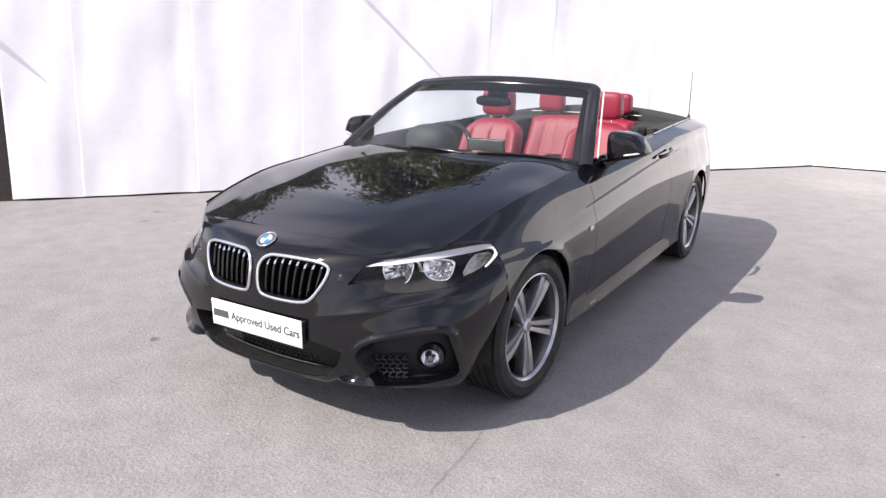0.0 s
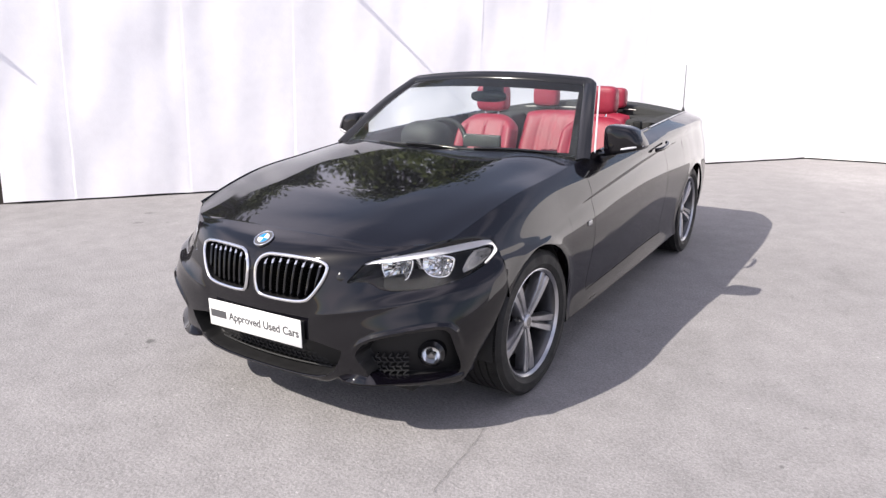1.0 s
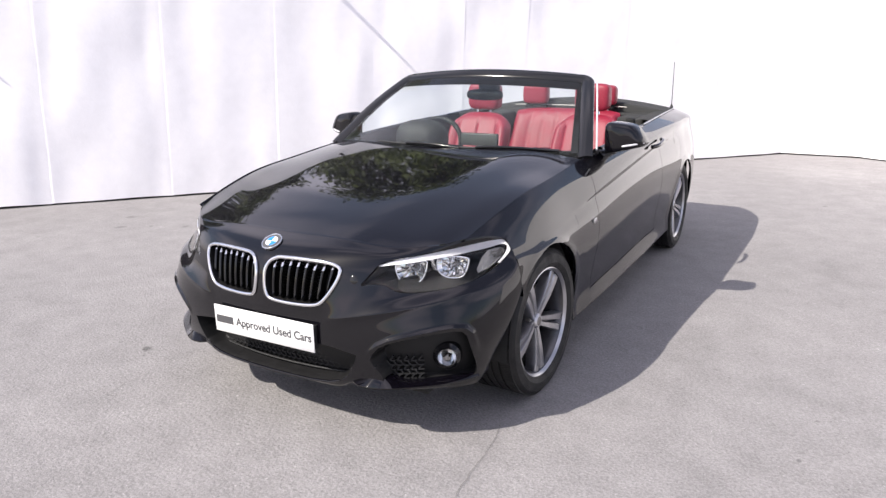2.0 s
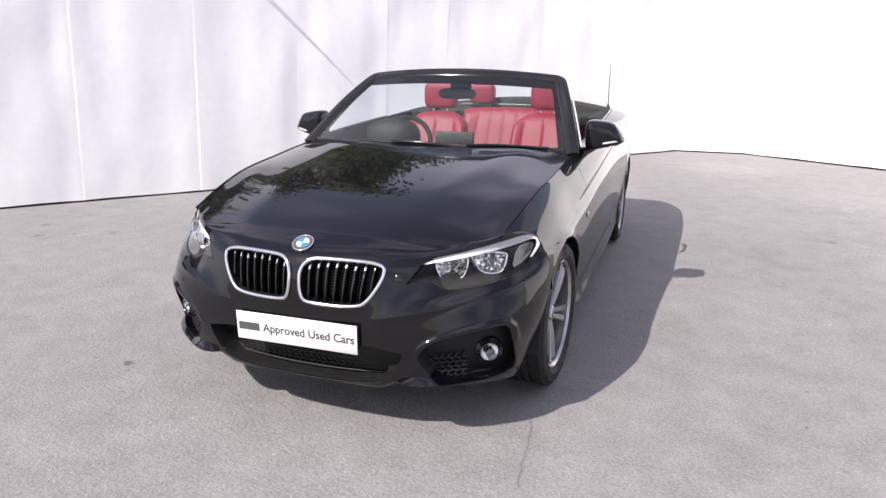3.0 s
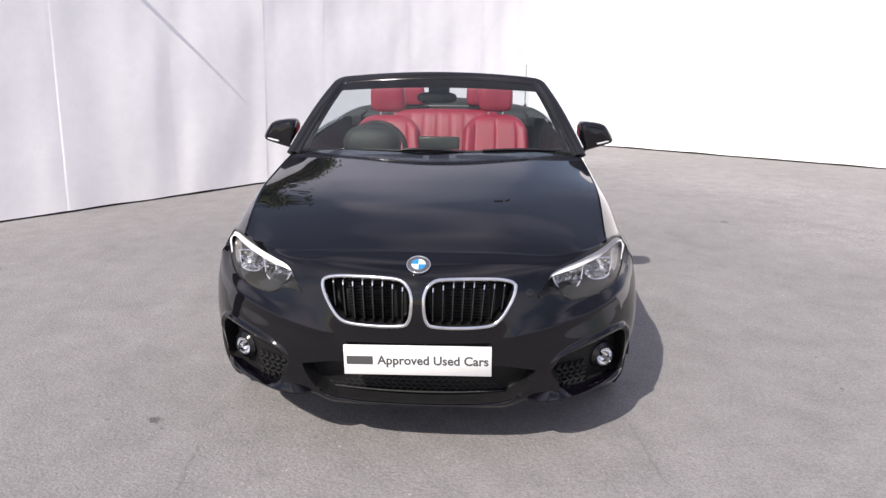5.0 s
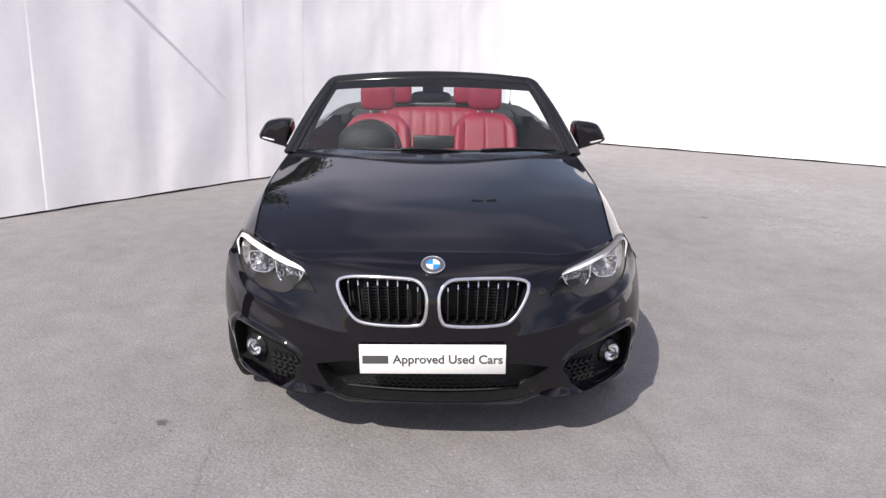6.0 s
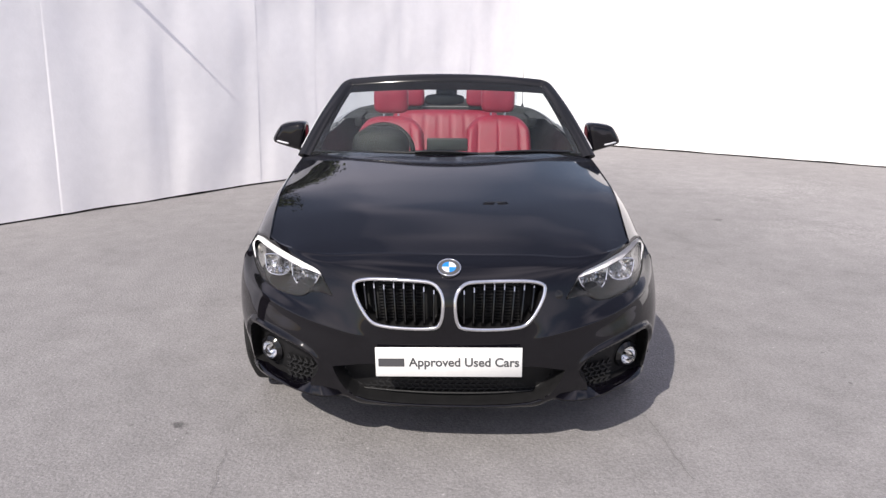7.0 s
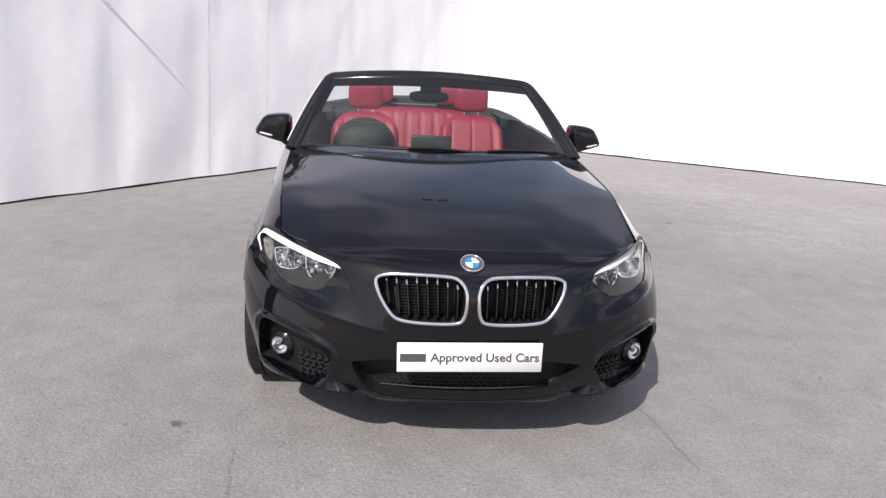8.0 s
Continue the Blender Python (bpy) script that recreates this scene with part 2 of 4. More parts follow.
def revolve_at(name, prof, n, c, axis="y"):
    me = revolve(name, prof, n, axis)
    me.transform(Matrix.Translation(c))
    return me


def chaikin(pts, times=2, closed=True):
    p = np.array(pts, float)
    for _ in range(times):
        q = np.roll(p, -1, 0)
        a, b = 0.75 * p + 0.25 * q, 0.25 * p + 0.75 * q
        if closed:
            p = np.stack([a, b], 1).reshape(-1, p.shape[1])
        else:
            p = np.concatenate([p[:1], np.stack([a[:-1], b[:-1]], 1).reshape(-1, p.shape[1]), p[-1:]])
    return p


def sdf(poly, x, z):
    """Signed distance to a closed outline, negative inside."""
    p = np.asarray(poly, float)
    q = np.roll(p, -1, 0)
    X = np.stack([x, z], -1)[..., None, :]
    e = q - p
    w = X - p
    t = np.clip((w * e).sum(-1) / (e * e).sum(-1), 0, 1)
    dist = np.sqrt(((w - t[..., None] * e) ** 2).sum(-1)).min(-1)
    cond = ((p[:, 1] > X[..., 1]) != (q[:, 1] > X[..., 1])) & (X[..., 0] < e[:, 0] * (X[..., 1] - p[:, 1]) / np.where(e[:, 1] == 0, 1e-9, e[:, 1]) + p[:, 0])
    return np.where(cond.sum(-1) % 2 == 1, -dist, dist)


def step(e0, e1, x):
    t = np.clip((x - e0) / (e1 - e0), 0, 1)
    return t * t * (3 - 2 * t)


# ---- ground and walls ----
def ground_sheet():
    xs = np.concatenate([[-400, -60], np.linspace(-12, 14, 53), [60, 400]])
    ys = np.concatenate([[-400, -60], np.linspace(-10, 14, 49), [60, 400]])
    X, Y = np.meshgrid(xs, ys, indexing="ij")
    Z = np.array([[0.004 * noise.noise(Vector((x * 0.5, y * 0.5, 0))) - 0.004 for y in ys] for x in xs])
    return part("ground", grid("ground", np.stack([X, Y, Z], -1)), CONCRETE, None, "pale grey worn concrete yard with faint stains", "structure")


ground = ground_sheet()

WALL_A, WALL_B, WALL_C, WALL_D = Vector((-5.42, 1.06, 0)), Vector((1.16, 8.43, 0)), Vector((2.15, 8.42, 0)), Vector((10.6, 3.2, 0))
WALL_HIGH, TALL = 2.35, 3.1


def sheet_panel(parent, a, b, seed, proud, fold, high=WALL_HIGH, lean=0.0):
    """One hanging white sheet from a to b, with soft folds and a slightly lifted edge."""
    run = b - a
    length = run.length
    d = run / length
    out = Vector((d.y, -d.x, 0))
    along = np.concatenate([[0.0, 0.004, 0.009, 0.015, 0.022], np.linspace(0.035, length, max(8, int(length / 0.03)))])
    nu, nv = len(along), int(high / 0.06)
    P = np.zeros((nu, nv, 3))
    for i in range(nu):
        s = float(along[i])
        for j in range(nv):
            z = 0.016 + j / (nv - 1) * (high - 0.016)
            w = fold * (0.026 * noise.noise(Vector((s * 1.1 + seed * 7.3, z * 0.5, seed))) + 0.022 * noise.noise(Vector((s * 1.5, z * 1.3 + seed * 3.1, 5))) + 0.010 * noise.noise(Vector((s * 3.0 + seed, z * 0.45, 12))))
            w *= 0.05 + 0.95 * float(step(0.0, 0.22, s) * step(length, length - 0.22, s))
            w += 0.002 * fold * noise.noise(Vector((s * 6, z * 3.0, seed + 9)))
            edge = proud * (0.9 + 1.3 * noise.noise(Vector((z * 1.7, seed * 2.1, 4)))) * (float(step(0.0, 0.018, s)) * math.exp(-s / 0.12) - 0.4 * float(step(0.02, 0.0, length - s))) if proud > 0 else -proud * (0.8 + 1.0 * noise.noise(Vector((z * 1.7, seed * 2.1, 4)))) * math.exp(-(length - s) / 0.10)
            wob = 0.010 * noise.noise(Vector((z * 1.3, seed, 2))) * (2 * s / length - 1)
            P[i, j] = a + d * (s + wob + lean * z) + out * (0.03 + w + edge) + Vector((0, 0, z + 0.01 * noise.noise(Vector((s * 2, seed, 0))) if j == 0 else z))
    return part("sheet", grid("sheet", P, flip=False), SHEET, parent)


def fence_wall(name, a, b, label, high=WALL_HIGH):
    """A dark boarded fence that carries the sheets."""
    run = b - a
    d = run.normalized()
    out = Vector((d.y, -d.x, 0))
    bm = bmesh.new()
    box(bm, 0, run.length, 0.0, 0.12, -0.02, high)
    bm.transform(Matrix(((d.x, -out.x, 0, a.x), (d.y, -out.y, 0, a.y), (0, 0, 1, 0), (0, 0, 0, 1))))
    return part(name, bm, FENCE, None, label, "structure")


d_left = (WALL_B - WALL_A).normalized()
wall_left = fence_wall("wall_west", WALL_A - d_left * 1.2, WALL_B, "dark fence hung with white sheeting in panels")
wall_mid = fence_wall("wall_north", WALL_B, WALL_C, "short white sheeted corner wall", TALL)
wall_right = fence_wall("wall_east", WALL_C, WALL_D, "sunlit white sheeted wall with a dark base line", TALL)
seams = (0.0, 0.655, 1.780, 2.888, 3.955, 5.010, 5.800, 7.160, 8.60, 9.88)
for k in range(9):
    sheet_panel(wall_left, WALL_A + d_left * seams[k], WALL_A + d_left * (seams[k + 1] + 0.012), k + 1, 0.0034 if k < 4 else -0.0020, 1.0, WALL_HIGH, 0.037)
sheet_panel(wall_mid, WALL_B, WALL_C, 21, 0.01, 0.5, TALL)
d_right = (WALL_D - WALL_C).normalized()
for k in range(7):
    sheet_panel(wall_right, WALL_C + d_right * (1.42 * k), WALL_C + d_right * (1.42 * (k + 1) + 0.015), 31 + k, 0.012, 0.5, TALL)


# ---- the car: surfaces ----
# x to its left side, y from its front axle to the rear, z up
ARCH_R, AXLE_Z, WHEELBASE = 0.347, 0.318, 2.69
KY = (-0.45, 0.0, 0.36, 0.6, 1.0, 1.9, 2.69, 3.2, 3.55)
SIDE = [
    (spl(KY, (0.700, 0.744, 0.762, 0.767, 0.777, 0.772, 0.748, 0.700, 0.63)), spl(KY, (0.768, 0.867, 0.899, 0.920, 0.942, 0.975, 0.995, 0.985, 0.95))),
    (spl(KY, (0.745, 0.797, 0.808, 0.822, 0.840, 0.856, 0.850, 0.808, 0.70)), spl(KY, (0.742, 0.805, 0.838, 0.848, 0.868, 0.918, 0.945, 0.94, 0.90))),
    (spl(KY, (0.795, 0.842, 0.844, 0.854, 0.866, 0.871, 0.866, 0.828, 0.73)), spl(KY, (0.71, 0.715, 0.750, 0.775, 0.812, 0.872, 0.880, 0.87, 0.83))),
    (spl(KY, (0.806, 0.858, 0.857, 0.860, 0.866, 0.872, 0.873, 0.838, 0.74)), spl(KY, (0.685, 0.683, 0.715, 0.742, 0.780, 0.838, 0.840, 0.83, 0.79))),
    (spl(KY, (0.825, 0.878, 0.882, 0.886, 0.889, 0.896, 0.898, 0.862, 0.765)), spl(KY, (0.65, 0.640, 0.650, 0.660, 0.690, 0.735, 0.730, 0.72, 0.68))),
    (spl(KY, (0.845, 0.886, 0.888, 0.891, 0.894, 0.899, 0.903, 0.875, 0.785)), spl(KY, (0.50, 0.51, 0.525, 0.535, 0.55, 0.59, 0.57, 0.54, 0.50))),
    (spl(KY, (0.810, 0.868, 0.860, 0.863, 0.864, 0.863, 0.875, 0.862, 0.77)), spl(KY, (0.30, 0.30, 0.32, 0.325, 0.33, 0.335, 0.31, 0.34, 0.36))),
    (spl(KY, (0.790, 0.845, 0.872, 0.884, 0.886, 0.884, 0.855, 0.825, 0.74)), spl(KY, (0.20, 0.20, 0.22, 0.225, 0.222, 0.215, 0.20, 0.22, 0.25))),
]
LOW = len(SIDE) - 1


def side(y, s):
    """The left flank: s = 0 at the bonnet edge or waistline, LOW at the sill."""
    y, s = np.broadcast_arrays(np.asarray(y, float), np.asarray(s, float))
    cx = np.stack([f(y) for f, _ in SIDE], -1)
    cz = np.stack([g(y) for _, g in SIDE], -1)
    k = np.clip(np.floor(s).astype(int), 0, LOW - 1)
    t = s - k
    take = lambda c, i: np.take_along_axis(c, np.clip(i, 0, LOW)[..., None], -1)[..., 0]
    r = []
    for c in (cx, cz):
        p0, p1, p2, p3 = (take(c, k + i) for i in (-1, 0, 1, 2))
        r.append(0.5 * (2 * p1 + (p2 - p0) * t + (2 * p0 - 5 * p1 + 4 * p2 - p3) * t * t + (3 * p1 - p0 - 3 * p2 + p3) * t**3))
    x, z = r
    for yc in (0.0, WHEELBASE):
        rad = np.hypot(y - yc, z - AXLE_Z)
        x = x + 0.006 * np.exp(-(((rad - ARCH_R) / 0.03) ** 2)) * (rad > ARCH_R - 0.02)
    return np.stack([x, y, z], -1)


S_FINE = np.linspace(0, LOW, 241)


def s_at(y, z):
    """The s at which the flank has the height z."""
    P = side(np.full(241, y), S_FINE)[:, 2]
    k = np.argmax(P <= z)
    return S_FINE[k] if P.min() <= z else float(LOW)


def flank(name, ya, yb, s0=0.0, s1=7.0, nv=70, step_y=0.02):
    """A body panel on the flank between two lines across it (each a pair: y at the top, y at the sill), cut out round the wheels."""
    line = ya if callable(ya) else (lambda s: ya[0] + (ya[1] - ya[0]) * s / LOW)
    lo, hi = float(line(LOW)), max(yb)
    base = np.linspace(0, 1, max(6, int((hi - lo) / step_y)))
    y0, y1 = float(line(LOW) if callable(ya) else line(LOW / 2)), (yb[0] + yb[1]) / 2
    extra = []
    for yc in (0.0, WHEELBASE):
        for e in (-ARCH_R, ARCH_R):
            for off in (-0.004, -0.001, 0.0, 0.001, 0.004, 0.01):
                t = (yc + e + off - y0) / (y1 - y0)
                if 0 < t < 1:
                    extra.append(t)
    A = np.unique(np.concatenate([base, extra]))
    P = np.zeros((len(A), nv, 3))
    for i, a in enumerate(A):
        ym = y0 + (y1 - y0) * a
        low = s1
        for yc in (0.0, WHEELBASE):
            if abs(ym - yc) < ARCH_R:
                low = min(low, s_at(ym, AXLE_Z + math.sqrt(ARCH_R**2 - (ym - yc) ** 2)))
        s = np.linspace(s0, max(low, s0 + 0.02), nv)
        w = s / LOW
        yy = line(s) * (1 - a) + (yb[0] + (yb[1] - yb[0]) * w) * a
        P[i] = side(yy, s)
    return P


def skirt(P, depth, ref):
    """The same surface with its edges folded inwards."""
    N = np.cross(np.gradient(P, axis=0), np.gradient(P, axis=1))
    N /= np.maximum(np.linalg.norm(N, axis=-1), 1e-9)[..., None]
    N *= np.where((N * np.asarray(ref, float)).sum(-1) > 0, -depth, depth)[..., None]
    Q = np.concatenate([(P + N)[:1], P, (P + N)[-1:]], 0)
    M = np.concatenate([N[:1] * 0, N, N[-1:] * 0], 0)
    M[0], M[-1] = 0, 0
    lo, hi = Q[:, :1] + M[:, :1], Q[:, -1:] + M[:, -1:]
    return np.concatenate([lo, Q, hi], 1)


def mirrored(P):
    Q = np.array(P)
    Q[..., 0] *= -1
    return Q


def pair(name, P, material, parent, label="", thick=0.014, flip=False, angle=40, open_front=False):
    """The same panel for both sides, with thickness."""
    obs = []
    if thick:
        P = skirt(P, thick, (1, 0, 0.2))
        P = P[1:] if open_front else P
    for sgn in (1, -1):
        ob = part(name, grid(name, P if sgn > 0 else mirrored(P), flip=flip if sgn > 0 else not flip, angle=angle), material, parent, label)
        obs.append(ob)
    return obs


# front end: rows from the lip up to the bonnet's leading edge
FV = (0.0, 0.08, 0.24, 0.40, 0.55, 0.64, 0.80, 0.90, 1.0)
F_Y0 = spl(FV, (-0.730, -0.766, -0.786, -0.792, -0.790, -0.782, -0.752, -0.708, -0.635))
F_Z0 = spl(FV, (0.211, 0.222, 0.300, 0.420, 0.515, 0.570, 0.690, 0.738, 0.768))
F_YE = spl(FV, (-0.462, -0.452, -0.415, -0.355, -0.285, -0.280, -0.278, -0.276, -0.275))
F_ZE = spl(FV, (0.205, 0.225, 0.320, 0.440, 0.560, 0.620, 0.690, 0.728, 0.742))
# its ends meet the flanks
F_XE = spl(FV, [float(side(F_YE(v), s_at(F_YE(v), F_ZE(v)))[0]) - 0.016 * max(0.0, 1 - v / 0.42) for v in FV])
F_N = spl(FV, (3.0, 3.2, 3.8, 4.2, 4.2, 4.2, 4.3, 4.5, 5.2))
F_V = spl(FV, (0.12, 0.12, 0.12, 0.13, 0.22, 0.30, 0.30, 0.22, 0.10))
F_M = spl(FV, (1.4, 1.4, 1.4, 1.4, 1.3, 1.2, 1.0, 1.0, 1.0))


def front(t, v):
    """The front end: t = -1 to 1 across, v = 0 at the lip, 1 at the bonnet."""
    t, v = np.broadcast_arrays(np.asarray(t, float), np.asarray(v, float))
    a = np.abs(t)
    high = step(0.55, 0.80, v)
    bow = np.maximum(1 - F_V(v) * a**1.5 - (1 - F_V(v)) * a ** F_N(v), 0) ** (1 / F_M(v)) * (1 - 0.6 * a**14 * high)
    y = F_YE(v) + (F_Y0(v) - F_YE(v)) * bow
    z = F_Z0(v) + (F_ZE(v) - F_Z0(v)) * a ** (2 + 2.5 * step(0.85, 1.0, v))
    z = z + (0.022 * np.exp(-(((a - 0.92) / 0.07) ** 2)) - 0.014 * np.exp(-(((a - 0.60) / 0.17) ** 2))) * step(0.85, 1.0, v)
    # the chin: a deep middle, a notch, then the corner blades
    z = z + (0.020 * step(0.40, 0.50, a) + 0.016 * np.exp(-(((a - 0.50) / 0.055) ** 2))) * step(0.22, 0.0, v)
    x = F_XE(v) * t
    # the nose round the grille stands a little forward
    g = np.exp(-((a * F_XE(v) / 0.40) ** 4)) * np.exp(-(((z - 0.640) / 0.105) ** 4))
    y = y - 0.016 * g
    # the fold under the lamps: a crease beside the grille that grows into a shelf towards the corners
    ax = np.abs(x)
    off = z - (0.520 + 0.20 * (ax - 0.40))
    ridge = np.where(off > 0, np.exp(-np.abs(off) / 0.030), np.exp(-np.abs(off) / 0.022))
    y = y - 0.011 * ridge * step(0.27, 0.36, ax) * step(0.84, 0.70, ax)
    y = y + 0.020 * step(0.0, 0.040, off) * step(0.46, 0.64, ax) * step(0.765, 0.70, z) * step(1.0, 0.93, a)
    return np.stack([x, y, z], -1)


def front_at(x, z):
    """The place on the front end with this x and z."""
    x, z = np.broadcast_arrays(np.asarray(x, float), np.asarray(z, float))
    v = np.full(x.shape, 0.5)
    lo, hi = np.zeros(x.shape), np.ones(x.shape)
    for _ in range(30):
        v = (lo + hi) / 2
        t = np.clip(x / F_XE(v), -1, 1)
        zz = front(t, v)[..., 2]
        lo, hi = np.where(zz < z, v, lo), np.where(zz < z, hi, v)
    return front(np.clip(x / F_XE(v), -1, 1), v)


KIDNEY = chaikin([(0.020, 0.700), (0.150, 0.706), (0.335, 0.700), (0.342, 0.655), (0.290, 0.566), (0.245, 0.541), (0.070, 0.539), (0.022, 0.556)], 2)
MOUTH = chaikin([(-0.425, 0.392), (0.0, 0.408), (0.425, 0.392), (0.408, 0.335), (0.362, 0.264), (0.275, 0.236), (0.0, 0.230), (-0.275, 0.236), (-0.362, 0.264), (-0.408, 0.335)], 1)
FOG_POCKET = chaikin([(0.470, 0.375), (0.520, 0.425), (0.620, 0.455), (0.720, 0.470), (0.765, 0.462), (0.778, 0.400), (0.784, 0.300), (0.776, 0.262), (0.600, 0.256), (0.505, 0.250), (0.515, 0.300), (0.485, 0.335)], 1)
LAMP = chaikin([(0.410, 0.624), (0.444, 0.668), (0.463, 0.699), (0.494, 0.714), (0.554, 0.724), (0.636, 0.738), (0.712, 0.749), (0.762, 0.751), (0.790, 0.745), (0.808, 0.732), (0.817, 0.715), (0.811, 0.690), (0.794, 0.659), (0.771, 0.637), (0.740, 0.621), (0.680, 0.607), (0.610, 0.601), (0.558, 0.603), (0.528, 0.612), (0.508, 0.627), (0.483, 0.635), (0.449, 0.634)], 1)
KIDNEY[:, 0] = np.maximum(KIDNEY[:, 0], 0.02)


def front_skin():
    t = np.sin(np.linspace(-1, 1, 481) * math.pi / 2 * 0.985) / math.sin(math.pi / 2 * 0.985)
    v = np.linspace(0, 1, 181)
    T, V = np.meshgrid(t, v, indexing="ij")
    P = front(T, V)
    cuts = ((KIDNEY, 0.075, 0.010, True), (FOG_POCKET, 0.085, 0.010, True), (LAMP, 0.125, 0.008, True), (MOUTH, 0.085, 0.012, False))
    # draw the nearest points onto each outline, so that its edge runs clean
    for poly, _, _, both in cuts:
        X, Z = (np.abs(P[..., 0]) if both else P[..., 0]), P[..., 2]
        e = 1e-4
        d = sdf(poly, X, Z)
        gx, gz = (sdf(poly, X + e, Z) - d) / e, (sdf(poly, X, Z + e) - d) / e
        near = (np.abs(d) < 0.0030) & (np.abs(T) < 0.985) & (V > 0.01) & (V < 0.985)
        flat = np.abs(gz) > np.abs(gx)
        if not both:
            # one point a column along the lip, so that its edge has no steps
            f = np.abs(d)
            up, down = np.roll(f, -1, 1), np.roll(f, 1, 1)
            near &= ~flat | ((f <= up) & (f <= down))
        xn = np.where(flat, X, X - d / np.where(flat, 1, gx))[near]
        zn = np.where(flat, Z - d / np.where(flat, gz, 1), Z)[near]
        if both:
            xn = xn * np.sign(P[..., 0][near])
        P[near] = front_at(xn, zn)
    du, dv = np.gradient(P, axis=0), np.gradient(P, axis=1)
    N = np.cross(du, dv)
    N /= np.maximum(np.linalg.norm(N, axis=-1), 1e-9)[..., None]
    mid = (P[:-1, :-1] + P[1:, :-1] + P[:-1, 1:] + P[1:, 1:]) / 4
    keep = step(0.998, 0.985, np.abs(T)) * step(1.0, 0.985, V)
    dent, fm = np.zeros(T.shape), np.zeros(mid.shape[:2], bool)
    for poly, depth, w, both in cuts:
        X, Z = (np.abs(P[..., 0]) if both else P[..., 0]), P[..., 2]
        dent = np.maximum(dent, depth * step(-0.0003, -w, sdf(poly, X, Z)))
        fm |= sdf(poly, np.abs(mid[..., 0]) if both else mid[..., 0], mid[..., 2]) < -0.0004
    dent = dent * keep
    fm &= (keep[:-1, :-1] > 0.5) & (keep[1:, 1:] > 0.5)
    # a raised lip over the fog pocket
    d = sdf(FOG_POCKET, np.abs(P[..., 0]), P[..., 2])
    dent = dent - 0.009 * np.exp(-(((d - 0.012) / 0.0075) ** 2)) * step(0.36, 0.43, P[..., 2])
    toward = np.sign((N * np.array([0, 1, 0])).sum(-1).mean())
    away = N * toward * 0.25 + np.array([0, 0.75, 0]) * (dent > 0.004)[..., None] + N * toward * 0.75 * (dent <= 0.004)[..., None]
    P2 = P + away * dent[..., None]
    # the top edge turns back under the bonnet and wings
    P2 = np.concatenate([P2, P2[:, -1:] + np.array([0, 0.035, 0.004])], 1)
    return P2, np.concatenate([fm, np.zeros((len(fm), 1), bool)], 1)


car = tagged(new("car"), "black two-door convertible with roof folded down and red leather seats", "car")

P2, fm = front_skin()
bumper = part("front_bumper", grid("front_bumper", P2, face_mat=fm, angle=50, flip=True), [PAINT, RECESS], car)

# bonnet
HY = (-0.64, -0.52, -0.35, 0.0, 0.3, 0.51, 0.70)
H_ZC = spl(HY, (0.766, 0.800, 0.837, 0.892, 0.931, 0.955, 0.972))


def bonnet(nu=121, nv=121):
    U, A = np.meshgrid(np.linspace(-1, 1, nu), np.linspace(0, 1, nv), indexing="ij")
    a = np.abs(U)
    lead = front(U * 0.692 / F_XE(1.0), 1.0)
    yf = lead[..., 1] + 0.006
    yr = 0.510 + 0.170 * a**2
    y = yf + (yr - yf) * A
    xe, ze = SIDE[0][0](y) - 0.0055, SIDE[0][1](y)
    arch = lambda y_, ze_: H_ZC(y_) + (ze_ - H_ZC(y_)) * a**5
    z = arch(y, ze)
    z = z + (lead[..., 2] - arch(yf, SIDE[0][1](yf))) * np.clip(1 - A / 0.45, 0, 1) ** 2
    # the two soft folds that run from the grille to the screen pillars
    fold = 0.46 + 0.26 * A
    z = z + (0.012 * step(fold + 0.26, fold - 0.10, a) - 0.005) * step(0.0, 0.35, A)
    return np.stack([U * xe, y, z], -1)


hood = part("bonnet", grid("bonnet", skirt(bonnet(), 0.014, (0, 0, 1)), angle=40), PAINT, car)

# flanks
fender = pair("front_wing", flank("w", lambda s: np.interp(s, (0.0, 0.5, 1.2, 2.0, 7.0), (-0.446, -0.380, -0.290, -0.277, -0.279)), (0.664, 0.589), 0.05), PAINT, car, flip=True, open_front=True)
door = pair("door", flank("d", (0.668, 0.593), (1.86, 1.97), 0.0, 6.2), PAINT, car, flip=True)
quarter = pair("rear_wing", flank("q", (1.864, 1.974), (3.50, 3.40), 0.0, 7.0), PAINT, car, flip=True)
sill = pair("sill", flank("s", (0.593, 0.593), (1.97, 1.97), 6.23, 7.0, 14), PAINT, car, flip=True)

# rear deck and tail
def deck(y0, y1, nu=61, nv=30, drop=0.0, crown=0.022):
    U, Y = np.meshgrid(np.linspace(-1, 1, nu), np.linspace(y0, y1, nv), indexing="ij")
    xe, ze = SIDE[0][0](Y), SIDE[0][1](Y)
    return np.stack([U * (xe - 0.003), Y, ze + crown * (1 - U**2) - drop], -1)


lid = part("boot_lid", grid("boot_lid", deck(3.125, 3.54)), PAINT, car)
D = deck(2.735, 3.13, drop=-0.003, crown=0.078)
D = np.concatenate([D[:, :1] - np.array([0, 0.0, 0.14]), D[:, :1] - np.array([0, 0.008, 0.012]), D, D[:, -1:] - np.array([0, -0.004, 0.05])], 1)
cover = part("soft_top_cover", grid("soft_top_cover", D, angle=70), CLOTH, car, "dark matt cover over the folded roof")


